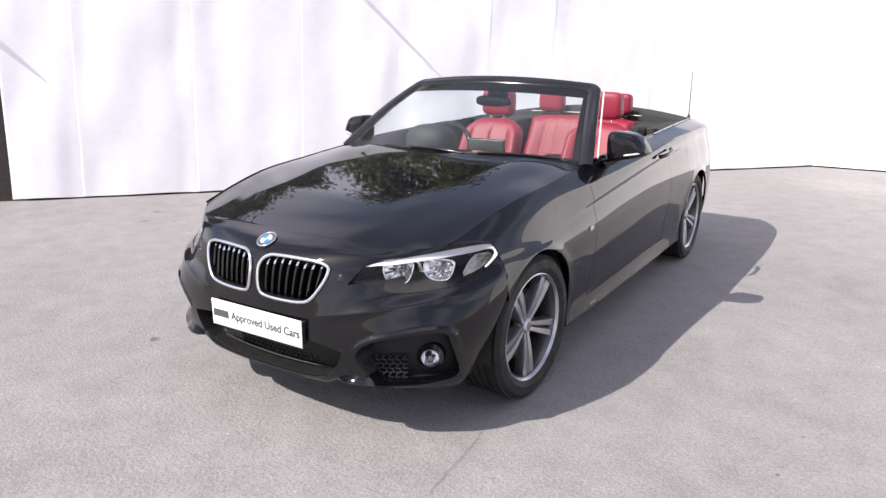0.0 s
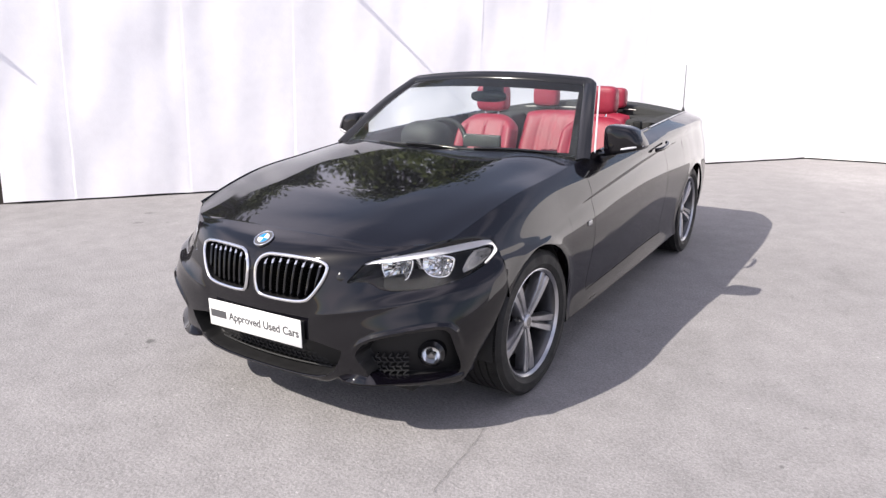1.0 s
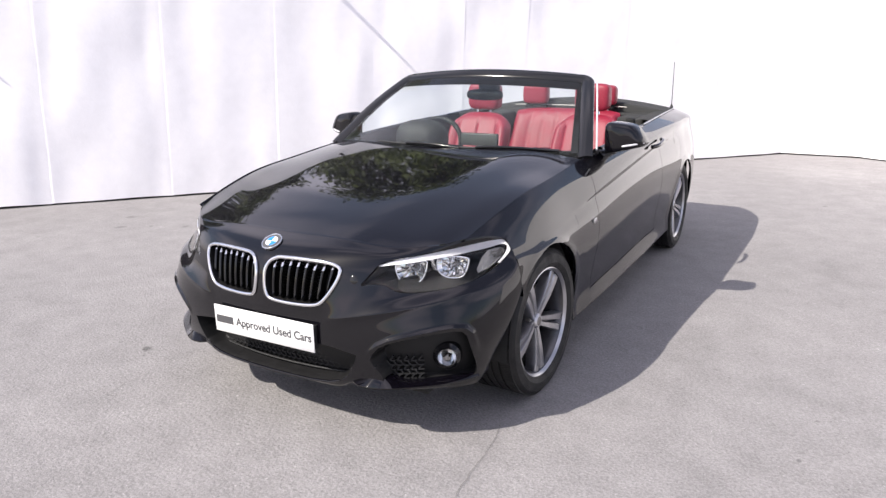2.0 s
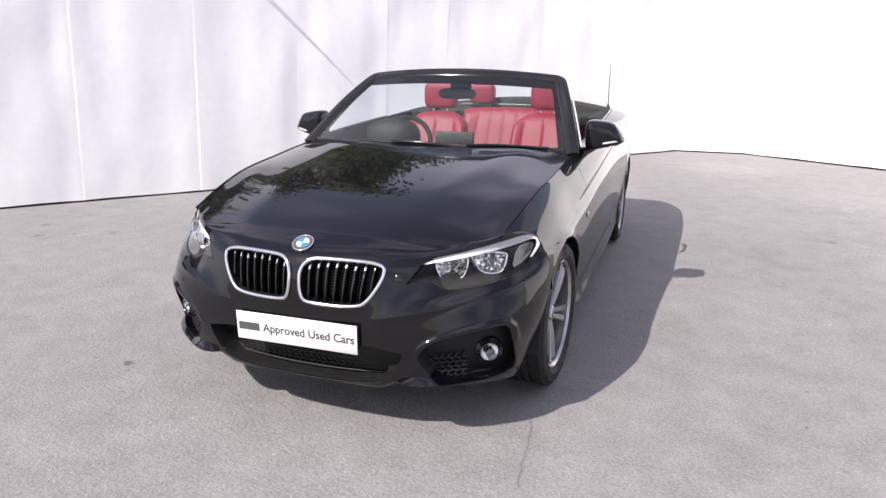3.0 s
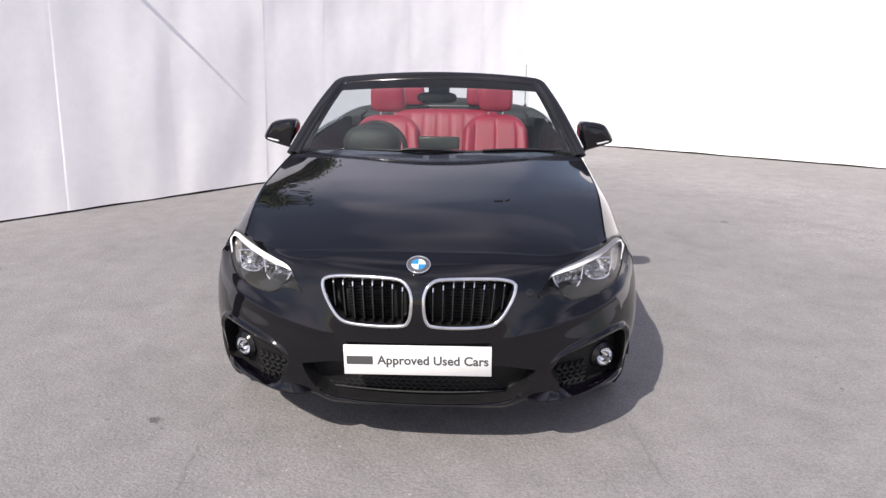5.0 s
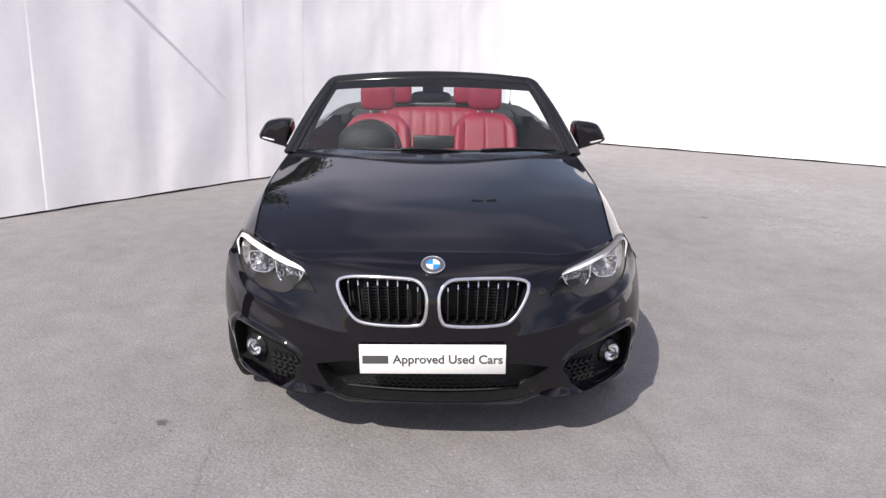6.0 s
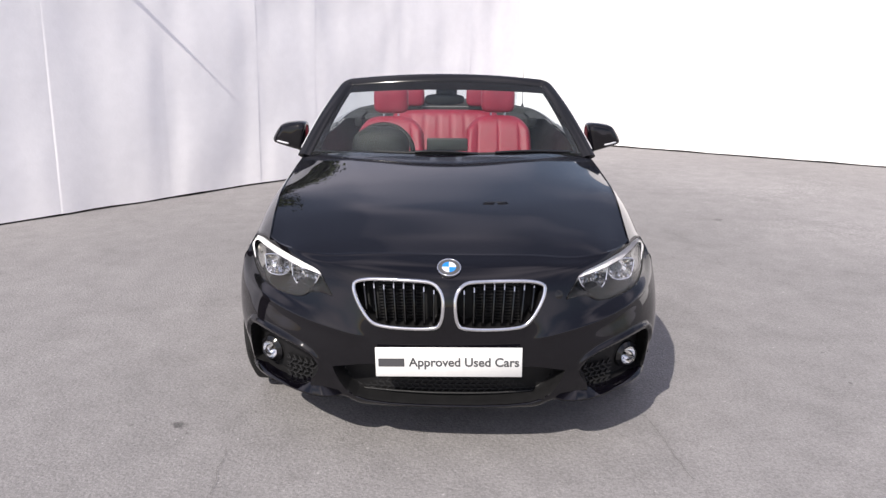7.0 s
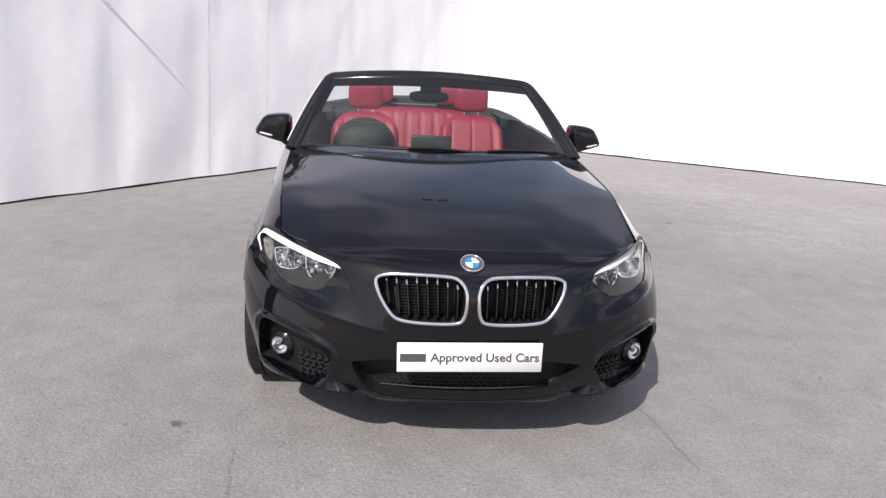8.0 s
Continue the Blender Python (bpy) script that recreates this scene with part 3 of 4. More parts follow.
def tail():
    U, V = np.meshgrid(np.linspace(-1, 1, 61), np.linspace(0, 1, 24), indexing="ij")
    zt, zb = 0.95, 0.24
    a = np.abs(U)
    xe = 0.63 + (0.785 - 0.63) * np.sin(np.minimum(V * 1.6, 1) * math.pi / 2)
    y = 3.55 + 0.08 * np.sin(V * math.pi) * (1 - a**3) - 0.14 * a**4
    return np.stack([U * xe, y, zt + (zb - zt) * V + 0.02 * (1 - a**2) * (1 - V)], -1)


part("rear_bumper", grid("rear_bumper", tail()), PAINT, car)
part("underbody", slab("underbody", -0.60, 0.60, -0.55, 3.35, 0.165, 0.25), BLACK, car)
part("floor_pan", slab("floor_pan", -0.845, 0.845, 0.40, 2.30, 0.20, 0.27), BLACK, car)
part("engine_bay", slab("engine_bay", -0.50, 0.50, -0.50, 0.80, 0.25, 0.70), BLACK, car)

# windscreen
def screen(u, w):
    u, w = np.broadcast_arrays(np.asarray(u, float), np.asarray(w, float))
    x = (0.775 + (0.590 - 0.775) * w) * u
    y = (0.560 + 0.195 * u**2) * (1 - w) + (1.235 + 0.075 * u**2) * w
    z = (0.945 - 0.012 * u**2) * (1 - w) + (1.322 - 0.036 * u**2) * w + 0.024 * np.sin(w * math.pi)
    return np.stack([x, y, z], -1)


U, W = np.meshgrid(np.linspace(-0.97, 0.97, 41), np.linspace(0.0, 0.96, 31), indexing="ij")
pane = part("windscreen", grid("windscreen", screen(U, W)), SCREEN_GLASS, car, "clear laminated windscreen")
so = pane.modifiers.new("thickness", "SOLIDIFY")
so.thickness = 0.005
pane.visible_shadow = False


def frame_path():
    pts = [screen(-0.985, w) for w in np.linspace(-0.03, 0.90, 14)]
    ang = np.linspace(0, 1, 8)[1:]
    pts += [screen(-0.985 + 0.06 * (1 - math.cos(t * math.pi / 2)), 0.90 + 0.065 * math.sin(t * math.pi / 2)) for t in ang]
    pts += [screen(u, 0.965) for u in np.linspace(-0.90, 0.90, 25)]
    pts += [screen(0.985 - 0.06 * (1 - math.cos(t * math.pi / 2)), 0.90 + 0.065 * math.sin(t * math.pi / 2)) for t in reversed(ang)]
    pts += [screen(0.985, w) for w in np.linspace(0.90, -0.03, 14)]
    return np.array(pts)


part("windscreen_frame", tube("windscreen_frame", frame_path(), 0.0165, 16, up=(0, -0.62, 0.78), squash=2.35), GLOSS, car)
for name, u0, u1, w0_, w1_ in (("screen_border", -0.97, -0.895, 0.0, 0.96), ("screen_border", 0.895, 0.97, 0.0, 0.96), ("screen_border", -0.95, 0.95, 0.775, 0.965), ("screen_border", -0.95, 0.95, 0.0, 0.035)):
    U, W = np.meshgrid(np.linspace(u0, u1, 30), np.linspace(w0_, w1_, 20), indexing="ij")
    P = screen(U, W)
    P[..., 1] += 0.010
    part(name, grid(name, P), FRIT, pane, "black printed border of the screen")


# wheels
def wheel():
    w = part("wheel", revolve("wheel", [(0.225, -0.10), (0.228, -0.03), (0.225, 0.0), (0.222, 0.085), (0.238, 0.098), (0.241, 0.104), (0.236, 0.108), (0.229, 0.100), (0.218, 0.075), (0.216, 0.0), (0.216, -0.10)], 64), ALLOY, None)
    tyre = [(0.235, -0.112), (0.262, -0.122), (0.298, -0.118), (0.313, -0.104), (0.318, -0.08), (0.318, 0.08), (0.313, 0.104), (0.298, 0.120), (0.262, 0.124), (0.240, 0.110), (0.236, 0.100)]
    tyre = tyre[:5] + [(r, x) for g in (-0.055, -0.018, 0.018, 0.055) for r, x in ((0.318, g - 0.006), (0.311, g - 0.005), (0.311, g + 0.005), (0.318, g + 0.006))] + tyre[5:]
    rubber = part("tyre", revolve("tyre", tyre, 96), RUBBER, w, "black low-profile tyre")
    bm = bmesh.new()
    for k in range(170):
        for sg in (-1, 1):
            m = Matrix.Rotation(2 * math.pi * (k + 0.5 * (sg > 0)) / 170, 4, "X") @ Matrix.Translation((sg * 0.083, 0, 0.3165)) @ Matrix.Rotation(0.25 * sg, 4, "Z")
            bmesh.ops.create_cube(bm, size=1, matrix=m @ Matrix.Diagonal((0.044, 0.0085, 0.006, 1)))
    part("tread", bm, RUBBER, rubber, "", "stuff")
    for k in range(5):
        an = 2 * math.pi * k / 5
        c, s = math.cos(an), math.sin(an)
        for sgn in (-1, 1):
            r = np.linspace(0.030, 0.228, 14)
            q = (r - 0.030) / 0.198
            off = sgn * (0.0115 + 0.015 * q)
            width = 0.0093 + 0.0090 * q
            face = 0.074 + 0.020 * np.sin(q * math.pi * 0.55)
            prof = [(-1, -0.05), (-1, -0.008), (-0.8, -0.001), (0.8, 0.001), (1, -0.006), (1, -0.05)]
            P = np.array([[(face[i] + h, off[i] + sgn * e * width[i], r[i]) for e, h in prof] for i in range(14)])
            P = np.stack([P[..., 0], P[..., 1] * c - P[..., 2] * s, P[..., 1] * s + P[..., 2] * c], -1)
            part("spoke", grid("spoke", P, wrap_v=True, caps=True, angle=25), ALLOY_BRIGHT, w)
        r = np.linspace(0.03, 0.222, 10)
        P = np.array([[(0.045 + 0.016 * math.sin((x - 0.03) / 0.19 * 1.7), e * (0.012 + 0.010 * (x - 0.03) / 0.19), x) for e in (-1, 1)] for x in r])
        P = np.stack([P[..., 0], P[..., 1] * c - P[..., 2] * s, P[..., 1] * s + P[..., 2] * c], -1)
        part("spoke_web", grid("spoke_web", P), ALLOY, w)
        me = revolve("wheel_bolt", [(0.0, 0.070), (0.007, 0.069), (0.009, 0.05)], 8)
        me.transform(Matrix.Translation((0, 0.056 * math.cos(an + 2.2), 0.056 * math.sin(an + 2.2))))
        part("wheel_bolt", me, STEEL, w)
    part("rim_lip", revolve("rim_lip", [(0.2265, 0.099), (0.230, 0.105), (0.236, 0.1115), (0.2425, 0.108), (0.2430, 0.102)], 64), ALLOY_BRIGHT, w, "bright machined rim lip")
    part("hub_cap", revolve("hub_cap", [(0.0, 0.086), (0.027, 0.085), (0.032, 0.079), (0.036, 0.03)], 32), SATIN, w)
    part("cap_centre", revolve("cap_centre", [(0.0, 0.0875), (0.018, 0.0870), (0.021, 0.084)], 28), STEEL, w)
    part("brake_disc", revolve("brake_disc", [(0.05, 0.02), (0.165, 0.02), (0.165, 0.0), (0.05, 0.0)], 48), STEEL, w)
    part("wheel_back", revolve("wheel_back", [(0.0, -0.03), (0.216, -0.03)], 32), BLACK, w)
    return w


w0 = wheel()
w0.parent = car
w0.matrix_basis = pose(0.746, 0, AXLE_Z, 36, 0, -3.5)
for x, y, turn in ((0.762, WHEELBASE, 0), (-0.736, 0, 178), (-0.762, WHEELBASE, 180)):
    copy_thing(w0, pose(x, y, AXLE_Z, 30, 0, turn))

# wheel arch liners
for yc in (0.0, WHEELBASE):
    for sgn in (1, -1):
        a = np.linspace(-0.15, math.pi + 0.15, 30)
        xs = np.array([0.52, 0.84])
        P = np.stack([np.broadcast_to(sgn * xs[None], (30, 2)), yc + 0.356 * np.cos(a)[:, None] * np.ones(2), AXLE_Z + 0.356 * np.sin(a)[:, None] * np.ones(2)], -1)
        part("arch_liner", grid("arch_liner", P), BLACK, car)


# ---- the car: lamps, grille, plate, badge ----
def patch(name, poly, rings, shift, sx=1.0):
    """A piece of the front end inside an outline, shifted along y."""
    p = np.asarray(poly)
    c = p.mean(0)
    r = np.linspace(0.02, 1, rings)
    Q = c + r[:, None, None] * (p - c)[None]
    P = front_at(Q[..., 0], Q[..., 1])
    P[..., 1] += shift
    P[..., 0] *= sx
    return grid(name, P, wrap_v=True, caps=False, flip=sx > 0, angle=60)


def bowl(name, poly, rings, shift, depth, sx):
    """A hollow faceted mirror inside an outline of the front end."""
    p = np.asarray(poly)
    m = p.mean(0)
    r = np.linspace(0.08, 1, rings)
    Q = m + r[:, None, None] * (p - m)[None]
    P = front_at(Q[..., 0], Q[..., 1])
    spread = np.random.default_rng(len(p) * 7 + rings)
    ripple = spread.uniform(-0.0055, 0.0055, (rings, len(p)))
    P[..., 1] += shift + depth * (1 - r[:, None] ** 2) + ripple * (r[:, None] < 0.99)
    P[..., 0] *= sx
    return grid(name, P, wrap_v=True, caps=False, flip=sx > 0, angle=3)


for sgn in (1, -1):
    lamp = part("headlight", patch("headlight", LAMP, 14, 0.004, sgn), LENS_CLEAR, car, "clear headlight with twin round reflectors and silver brow")
    lamp.visible_shadow = False
    lamp.modifiers.new("thickness", "SOLIDIFY").thickness = 0.003
    # silver brow along the upper edge and down the outer end
    top = chaikin([(0.463, 0.694), (0.496, 0.709), (0.554, 0.719), (0.636, 0.733), (0.712, 0.744), (0.762, 0.746), (0.788, 0.740), (0.804, 0.729), (0.811, 0.715), (0.806, 0.693), (0.790, 0.662)], 2, False)
    low = chaikin([(0.466, 0.692), (0.506, 0.698), (0.560, 0.700), (0.637, 0.710), (0.712, 0.717), (0.752, 0.720), (0.776, 0.727), (0.792, 0.724), (0.799, 0.712), (0.797, 0.694), (0.785, 0.665)], 2, False)
    w = np.linspace(0, 1, 6)[:, None, None]
    Q = top[None] * (1 - w) + low[None] * w
    P = front_at(Q[..., 0], Q[..., 1])
    P[..., 1] += 0.010 - 0.002 * w[..., 0]
    P[..., 0] *= sgn
    part("brow", grid("brow", P), BROW, lamp, "bright silver brow strip")
    # grey floor of the housing, which slopes back to the reflectors
    p = np.asarray(LAMP) * 0.985 + LAMP.mean(0) * 0.015
    c = p.mean(0)
    Q = c + np.linspace(0.02, 1, 22)[:, None, None] * (p - c)[None]
    P = front_at(Q[..., 0], Q[..., 1])
    P[..., 1] += 0.010 + 0.140 * step(0.600, 0.660, Q[..., 1] + 0.02 * step(0.70, 0.80, Q[..., 0]))
    P[..., 0] *= sgn
    part("inner_panel", grid("inner_panel", P, wrap_v=True, flip=sgn > 0, angle=60), LAMP_GREY, lamp)
    for x, y, z, w_, h_ in ((0.541, -0.556, 0.661, 0.057, 0.043), (0.666, -0.462, 0.668, 0.057, 0.040)):
        ring = chaikin([(-0.90, 1.0), (-1.0, 0.5), (-0.95, -0.1), (-0.72, -0.65), (-0.30, -0.97), (0.25, -1.0), (0.72, -0.85), (0.92, -0.2), (1.0, 0.5), (0.95, 1.0)], 2) * (w_, h_)
        at = lambda q, k: np.stack([sgn * (x + q[..., 0]), y + k + 0.35 * q[..., 0] + 0.20 * q[..., 1], z + q[..., 1]], -1)
        r = np.linspace(0.10, 1, 6)[:, None]
        P = at(ring[None] * r[..., None], (0.040 * (1 - r**2) + np.random.default_rng(int(x * 1000)).uniform(-0.005, 0.005, (6, len(ring))) * (r < 0.99)))
        part("reflector", grid("reflector", P, wrap_v=True, flip=sgn > 0, angle=3), REFLECT, lamp)
        part("bulb", revolve_at("bulb", [(0.0, -0.004), (0.007, -0.002), (0.011, 0.004), (0.011, 0.040)], 14, Vector((sgn * x, y + 0.010, z + 0.004))), DARK_MIRROR, lamp)
        part("light_ring", tube("light_ring", at(ring, -0.004), 0.0036, 8, closed=True, up=(0, 1, 0.2)), CHROME, lamp, "slim bright light ring")
    # bridge between the two reflectors
    part("reflector_bridge", tube("reflector_bridge", [(sgn * 0.602, -0.505, 0.702), (sgn * 0.606, -0.505, 0.678), (sgn * 0.610, -0.490, 0.655)], [0.012, 0.010, 0.006], 8), SATIN, lamp)
    facet = chaikin([(0.734, 0.704), (0.765, 0.712), (0.784, 0.704), (0.784, 0.682), (0.768, 0.652), (0.734, 0.634)], 1)
    part("indicator", bowl("indicator", facet, 9, 0.034, 0.012, sgn), STEEL, lamp, "clear faceted indicator chamber")

# kidney grille
for sgn in (1, -1):
    K = chaikin(KIDNEY, 2)
    R = front_at(K[:, 0], K[:, 1])
    R[:, 1] -= 0.004
    R[:, 0] *= sgn
    kid = part("grille_surround", tube("grille_surround", R, 0.0074, 12, closed=True, up=(0, 1, 0.25), squash=1.0), CHROME, car, "chrome kidney-shaped grille frame")
    zs = np.linspace(0.525, 0.71, 24)
    for k in range(8):
        x = 0.053 + k * 0.0345
        inside = zs[sdf(KIDNEY, np.full(24, x), zs) < -0.002]
        z = np.linspace(inside.min() - 0.002, inside.max() + 0.002, 12)
        lean = 0.010 * (k / 7) * (z - 0.62) / 0.08
        base = front_at(x + lean, z)
        rows = []
        for i in range(12):
            bx, by = sgn * base[i, 0], base[i, 1] + 0.006 + 0.014 * max(0, (z[i] - z[-1] + 0.022) / 0.022) ** 2 + 0.010 * max(0, (z[0] + 0.018 - z[i]) / 0.018) ** 2
            rows.append([(bx - 0.0045, by + 0.004, z[i]), (bx - 0.002, by, z[i]), (bx + 0.002, by, z[i]), (bx + 0.0045, by + 0.004, z[i]), (bx + 0.004, by + 0.04, z[i]), (bx - 0.004, by + 0.04, z[i])])
        tips = np.zeros((11, 6), bool)
        tips[9:] = True
        part("slat", grid("slat", np.array(rows), wrap_v=True, caps=True, angle=25, face_mat=tips), [SLAT, CHROME], kid)
    bm = bmesh.new()
    for k in range(14):
        z = 0.545 + k * 0.011
        x0, x1 = 0.09, 0.25
        ya = float(front_at(0.17, z)[1])
        box(bm, sgn * x0, sgn * x1, ya + 0.052, ya + 0.060, z, z + 0.004)
    part("radiator_screen", bm, PLASTIC, kid)

# badge
B0, B1 = front_at(0.0, 0.722), front_at(0.0, 0.752)
lean = math.atan2(float(B1[1] - B0[1]), float(B1[2] - B0[2]))
badge_pose = Matrix.Translation((0, float(B0[1] + B1[1]) / 2, 0.737)) @ Matrix.Rotation(-lean, 4, "X") @ Matrix.Translation((0, -0.006, 0))


def on_badge(me):
    me.transform(badge_pose)
    return me


badge = part("badge", on_badge(revolve("badge", [(0.0, -0.003), (0.036, -0.003), (0.041, -0.002), (0.041, 0.012)], 40, "y")), INK, car, "round badge with blue and white quarters")
part("badge_rim", on_badge(tube("badge_rim", [(0.0405 * math.cos(a), -0.002, 0.0405 * math.sin(a)) for a in np.linspace(0, 2 * math.pi, 40, endpoint=False)], 0.0028, 8, closed=True, up=(0, 1, 0))), CHROME, badge)
part("badge_ring", on_badge(tube("badge_ring", [(0.0255 * math.cos(a), -0.003, 0.0255 * math.sin(a)) for a in np.linspace(0, 2 * math.pi, 36, endpoint=False)], 0.0012, 6, closed=True, up=(0, 1, 0))), CHROME, badge)
for k in range(4):
    bm = bmesh.new()
    a = np.linspace(k * math.pi / 2, (k + 1) * math.pi / 2, 10)
    vs = [bm.verts.new((0, -0.0042, 0))] + [bm.verts.new((0.0250 * math.cos(t), -0.0042, 0.0250 * math.sin(t))) for t in a]
    bm.faces.new(vs)
    bm.transform(badge_pose)
    part("quarter", bm, (BADGE_WHITE, BLUE)[k % 2], badge)


# number plate
def lettering(text, size, at, parent, material):
    cu = bpy.data.curves.new("lettering", "FONT")
    cu.body, cu.size, cu.extrude, cu.offset = text, size, 0.0004, 0.0009
    cu.align_x, cu.align_y = "LEFT", "CENTER"
    tmp = new("lettering", cu)
    me = bpy.data.meshes.new_from_object(tmp.evaluated_get(bpy.context.evaluated_depsgraph_get()))
    bpy.data.objects.remove(tmp)
    xs = [v.co.x for v in me.vertices]
    me.transform(at @ Matrix.Scale(0.391 / (max(xs) - min(xs)), 4, (1, 0, 0)))
    return part("lettering", me, material, parent)


holder = part("plate_holder", slab("plate_holder", -0.257, 0.257, 0.0005, 0.030, -0.046, 0.046, bevel=0.004), PLASTIC, car)
holder.matrix_basis = pose(0, -0.8005, 0.4195, 0, -0.9, -2.0)
plate = part("number_plate", slab("number_plate", -0.260, 0.260, -0.0045, 0.0, -0.056, 0.056, bevel=0.0015, seg=1), WHITE, car, "white dealer show plate with dark lettering")
plate.matrix_basis = pose(0, -0.8005, 0.4195, 0, -0.9, -2.0)
bpy.context.view_layer.update()
lettering("Approved Used Cars", 0.0465, Matrix.Translation((-0.1405, -0.0052, -0.001)) @ Matrix.Rotation(radians(90), 4, "X"), plate, INK)
part("word_bar", slab("word_bar", -0.2495, -0.157, -0.0056, -0.0044, -0.0165, 0.0145, bevel=0.0), INK, plate)


# lower intake mesh and fog lamps
def zigzag(name, place, rows, cols, r=0.0035):
    """A net of short slanted bars; place(i, j) gives a node."""
    bm = bmesh.new()
    for i in range(rows):
        for j in range(cols):
            a = Vector(place(i, j))
            for b in (place(i + 1, j + (0.5 if i % 2 == 0 else -0.5)), place(i, j + 0.8)):
                b = Vector(b)
                d = b - a
                m = Matrix.Translation((a + b) / 2) @ d.to_track_quat("X", "Z").to_matrix().to_4x4() @ Matrix.Diagonal((d.length * 0.95, r * 3.0, r * 1.6, 1))
                bmesh.ops.create_cube(bm, size=1, matrix=m)
    me = bpy.data.meshes.new(name)
    bm.to_mesh(me)
    bm.free()
    return me


def mouth_place(i, j):
    x = -0.31 + j * 0.0260
    return (x, -0.704 + 0.25 * x * x, 0.252 + i * 0.0165)


q = MOUTH[(MOUTH[:, 1] < 0.275)]
q = q[np.argsort(q[:, 0])]
xs = np.linspace(q[0, 0], q[-1, 0], 80)
part("intake_lip", tube("intake_lip", front_at(xs, np.interp(xs, q[:, 0], q[:, 1]) + 0.001) + np.array([0, -0.001, 0]), np.concatenate([[0.002], np.full(78, 0.0055), [0.002]]), 10), PAINT, bumper)
part("intake_mesh", zigzag("intake_mesh", mouth_place, 7, 25, 0.0024), PLASTIC, car)
part("intake_rail", tube("intake_rail", [(x, -0.722 + 0.30 * x * x, 0.258 + 0.02 * x * x) for x in np.linspace(-0.33, 0.33, 24)], 0.004, 10), PLASTIC, car)

for sgn in (1, -1):
    def fog_place(i, j):
        x = 0.505 + j * 0.024
        return (sgn * x, float(front_at(x, 0.31)[1]) + 0.068, 0.265 + i * 0.018 + 0.10 * (x - 0.5) * 0.4)
    part("fog_mesh", zigzag("fog_mesh", fog_place, 5, 5, 0.003), PLASTIC, car)
    c = Vector((sgn * 0.692, float(front_at(0.692, 0.350)[1]) + 0.066, 0.352))
    turn = Matrix.Translation(c) @ Matrix.Rotation(radians(28 * sgn), 4, "Z")
    me = revolve("fog_lamp", [(0.034, -0.008), (0.037, -0.012), (0.040, -0.008), (0.052, 0.002), (0.058, 0.03), (0.050, 0.06)], 36, "y")
    me.transform(turn)
    fog = part("fog_lamp", me, GLOSS, car, "round fog lamp in black housing")
    me = revolve("fog_reflector", [(0.004, 0.022), (0.017, 0.018), (0.028, 0.006), (0.034, -0.006)], 30, "y")
    me.transform(turn)
    part("fog_reflector", me, REFLECT, fog)
    me = revolve("fog_shade", [(0.0, -0.004), (0.006, -0.003), (0.007, 0.014)], 16, "y")
    me.transform(turn)
    part("fog_shade", me, DARK_MIRROR, fog)
    me = revolve("fog_glass", [(0.0, -0.018), (0.017, -0.016), (0.028, -0.012), (0.034, -0.008)], 30, "y")
    me.transform(turn)
    part("fog_glass", me, LENS_CLEAR, fog).visible_shadow = False
    # painted blade under the pocket
    n = 30
    q = np.linspace(0, 1, n)
    xs = 0.392 + 0.392 * q
    zs_ = 0.262 - 0.012 * np.sin(np.minimum(q / 0.5, 1) * math.pi / 2) + 0.012 * q
    B = front_at(xs, zs_)
    tip = np.minimum(q / 0.06, 1)
    out = 0.014 * tip + 0.016 * np.minimum(q / 0.18, 1) * step(0.62, 0.25, q)
    h = 0.002 + 0.040 * np.minimum(q / 0.19, 1) * step(0.46, 0.20, q) + 0.010 * step(0.1, 0.4, q)
    rows = np.array([[(sgn * B[i, 0], B[i, 1] + dy, zs_[i] + dz) for dy, dz in ((0.004, -0.012 * tip[i]), (-out[i], -0.004), (-out[i] - 0.001, 0.002), (0.004, h[i] * 0.92), (0.014, h[i]), (0.07, h[i] * 0.8), (0.07, -0.01))] for i in range(n)])
    part("bumper_blade", grid("bumper_blade", rows, wrap_v=True, caps=True, angle=50), PAINT, car)

p, e = front_at(0.392, 0.648), front_at(0.402, 0.648)
me = revolve("towing_cap", [(0.0, -0.0015), (0.013, -0.0012), (0.0165, 0.0005), (0.0175, 0.006)], 24, "y")
me.transform(Matrix.Translation(p) @ Matrix.Rotation(math.atan2(e[1] - p[1], e[0] - p[0]), 4, "Z") @ Matrix.Rotation(radians(-18), 4, "X"))
part("towing_cap", me, GLOSS, bumper, "round black towing-eye cap")

# mirrors
def blob(name, c, size, power=2.6, n=28, shape=None):
    """A rounded box form."""
    a, b = np.meshgrid(np.linspace(-math.pi, math.pi, n, endpoint=False), np.linspace(-math.pi / 2, math.pi / 2, n // 2 + 1), indexing="ij")
    e = 2 / power
    pw = lambda t: np.sign(t) * np.abs(t) ** e
    P = np.stack([pw(np.cos(b)) * pw(np.cos(a)), pw(np.cos(b)) * pw(np.sin(a)), pw(np.sin(b))], -1)
    if shape:
        P = shape(P)
    return grid(name, np.asarray(c) + P * np.asarray(size), wrap_u=True, angle=180)


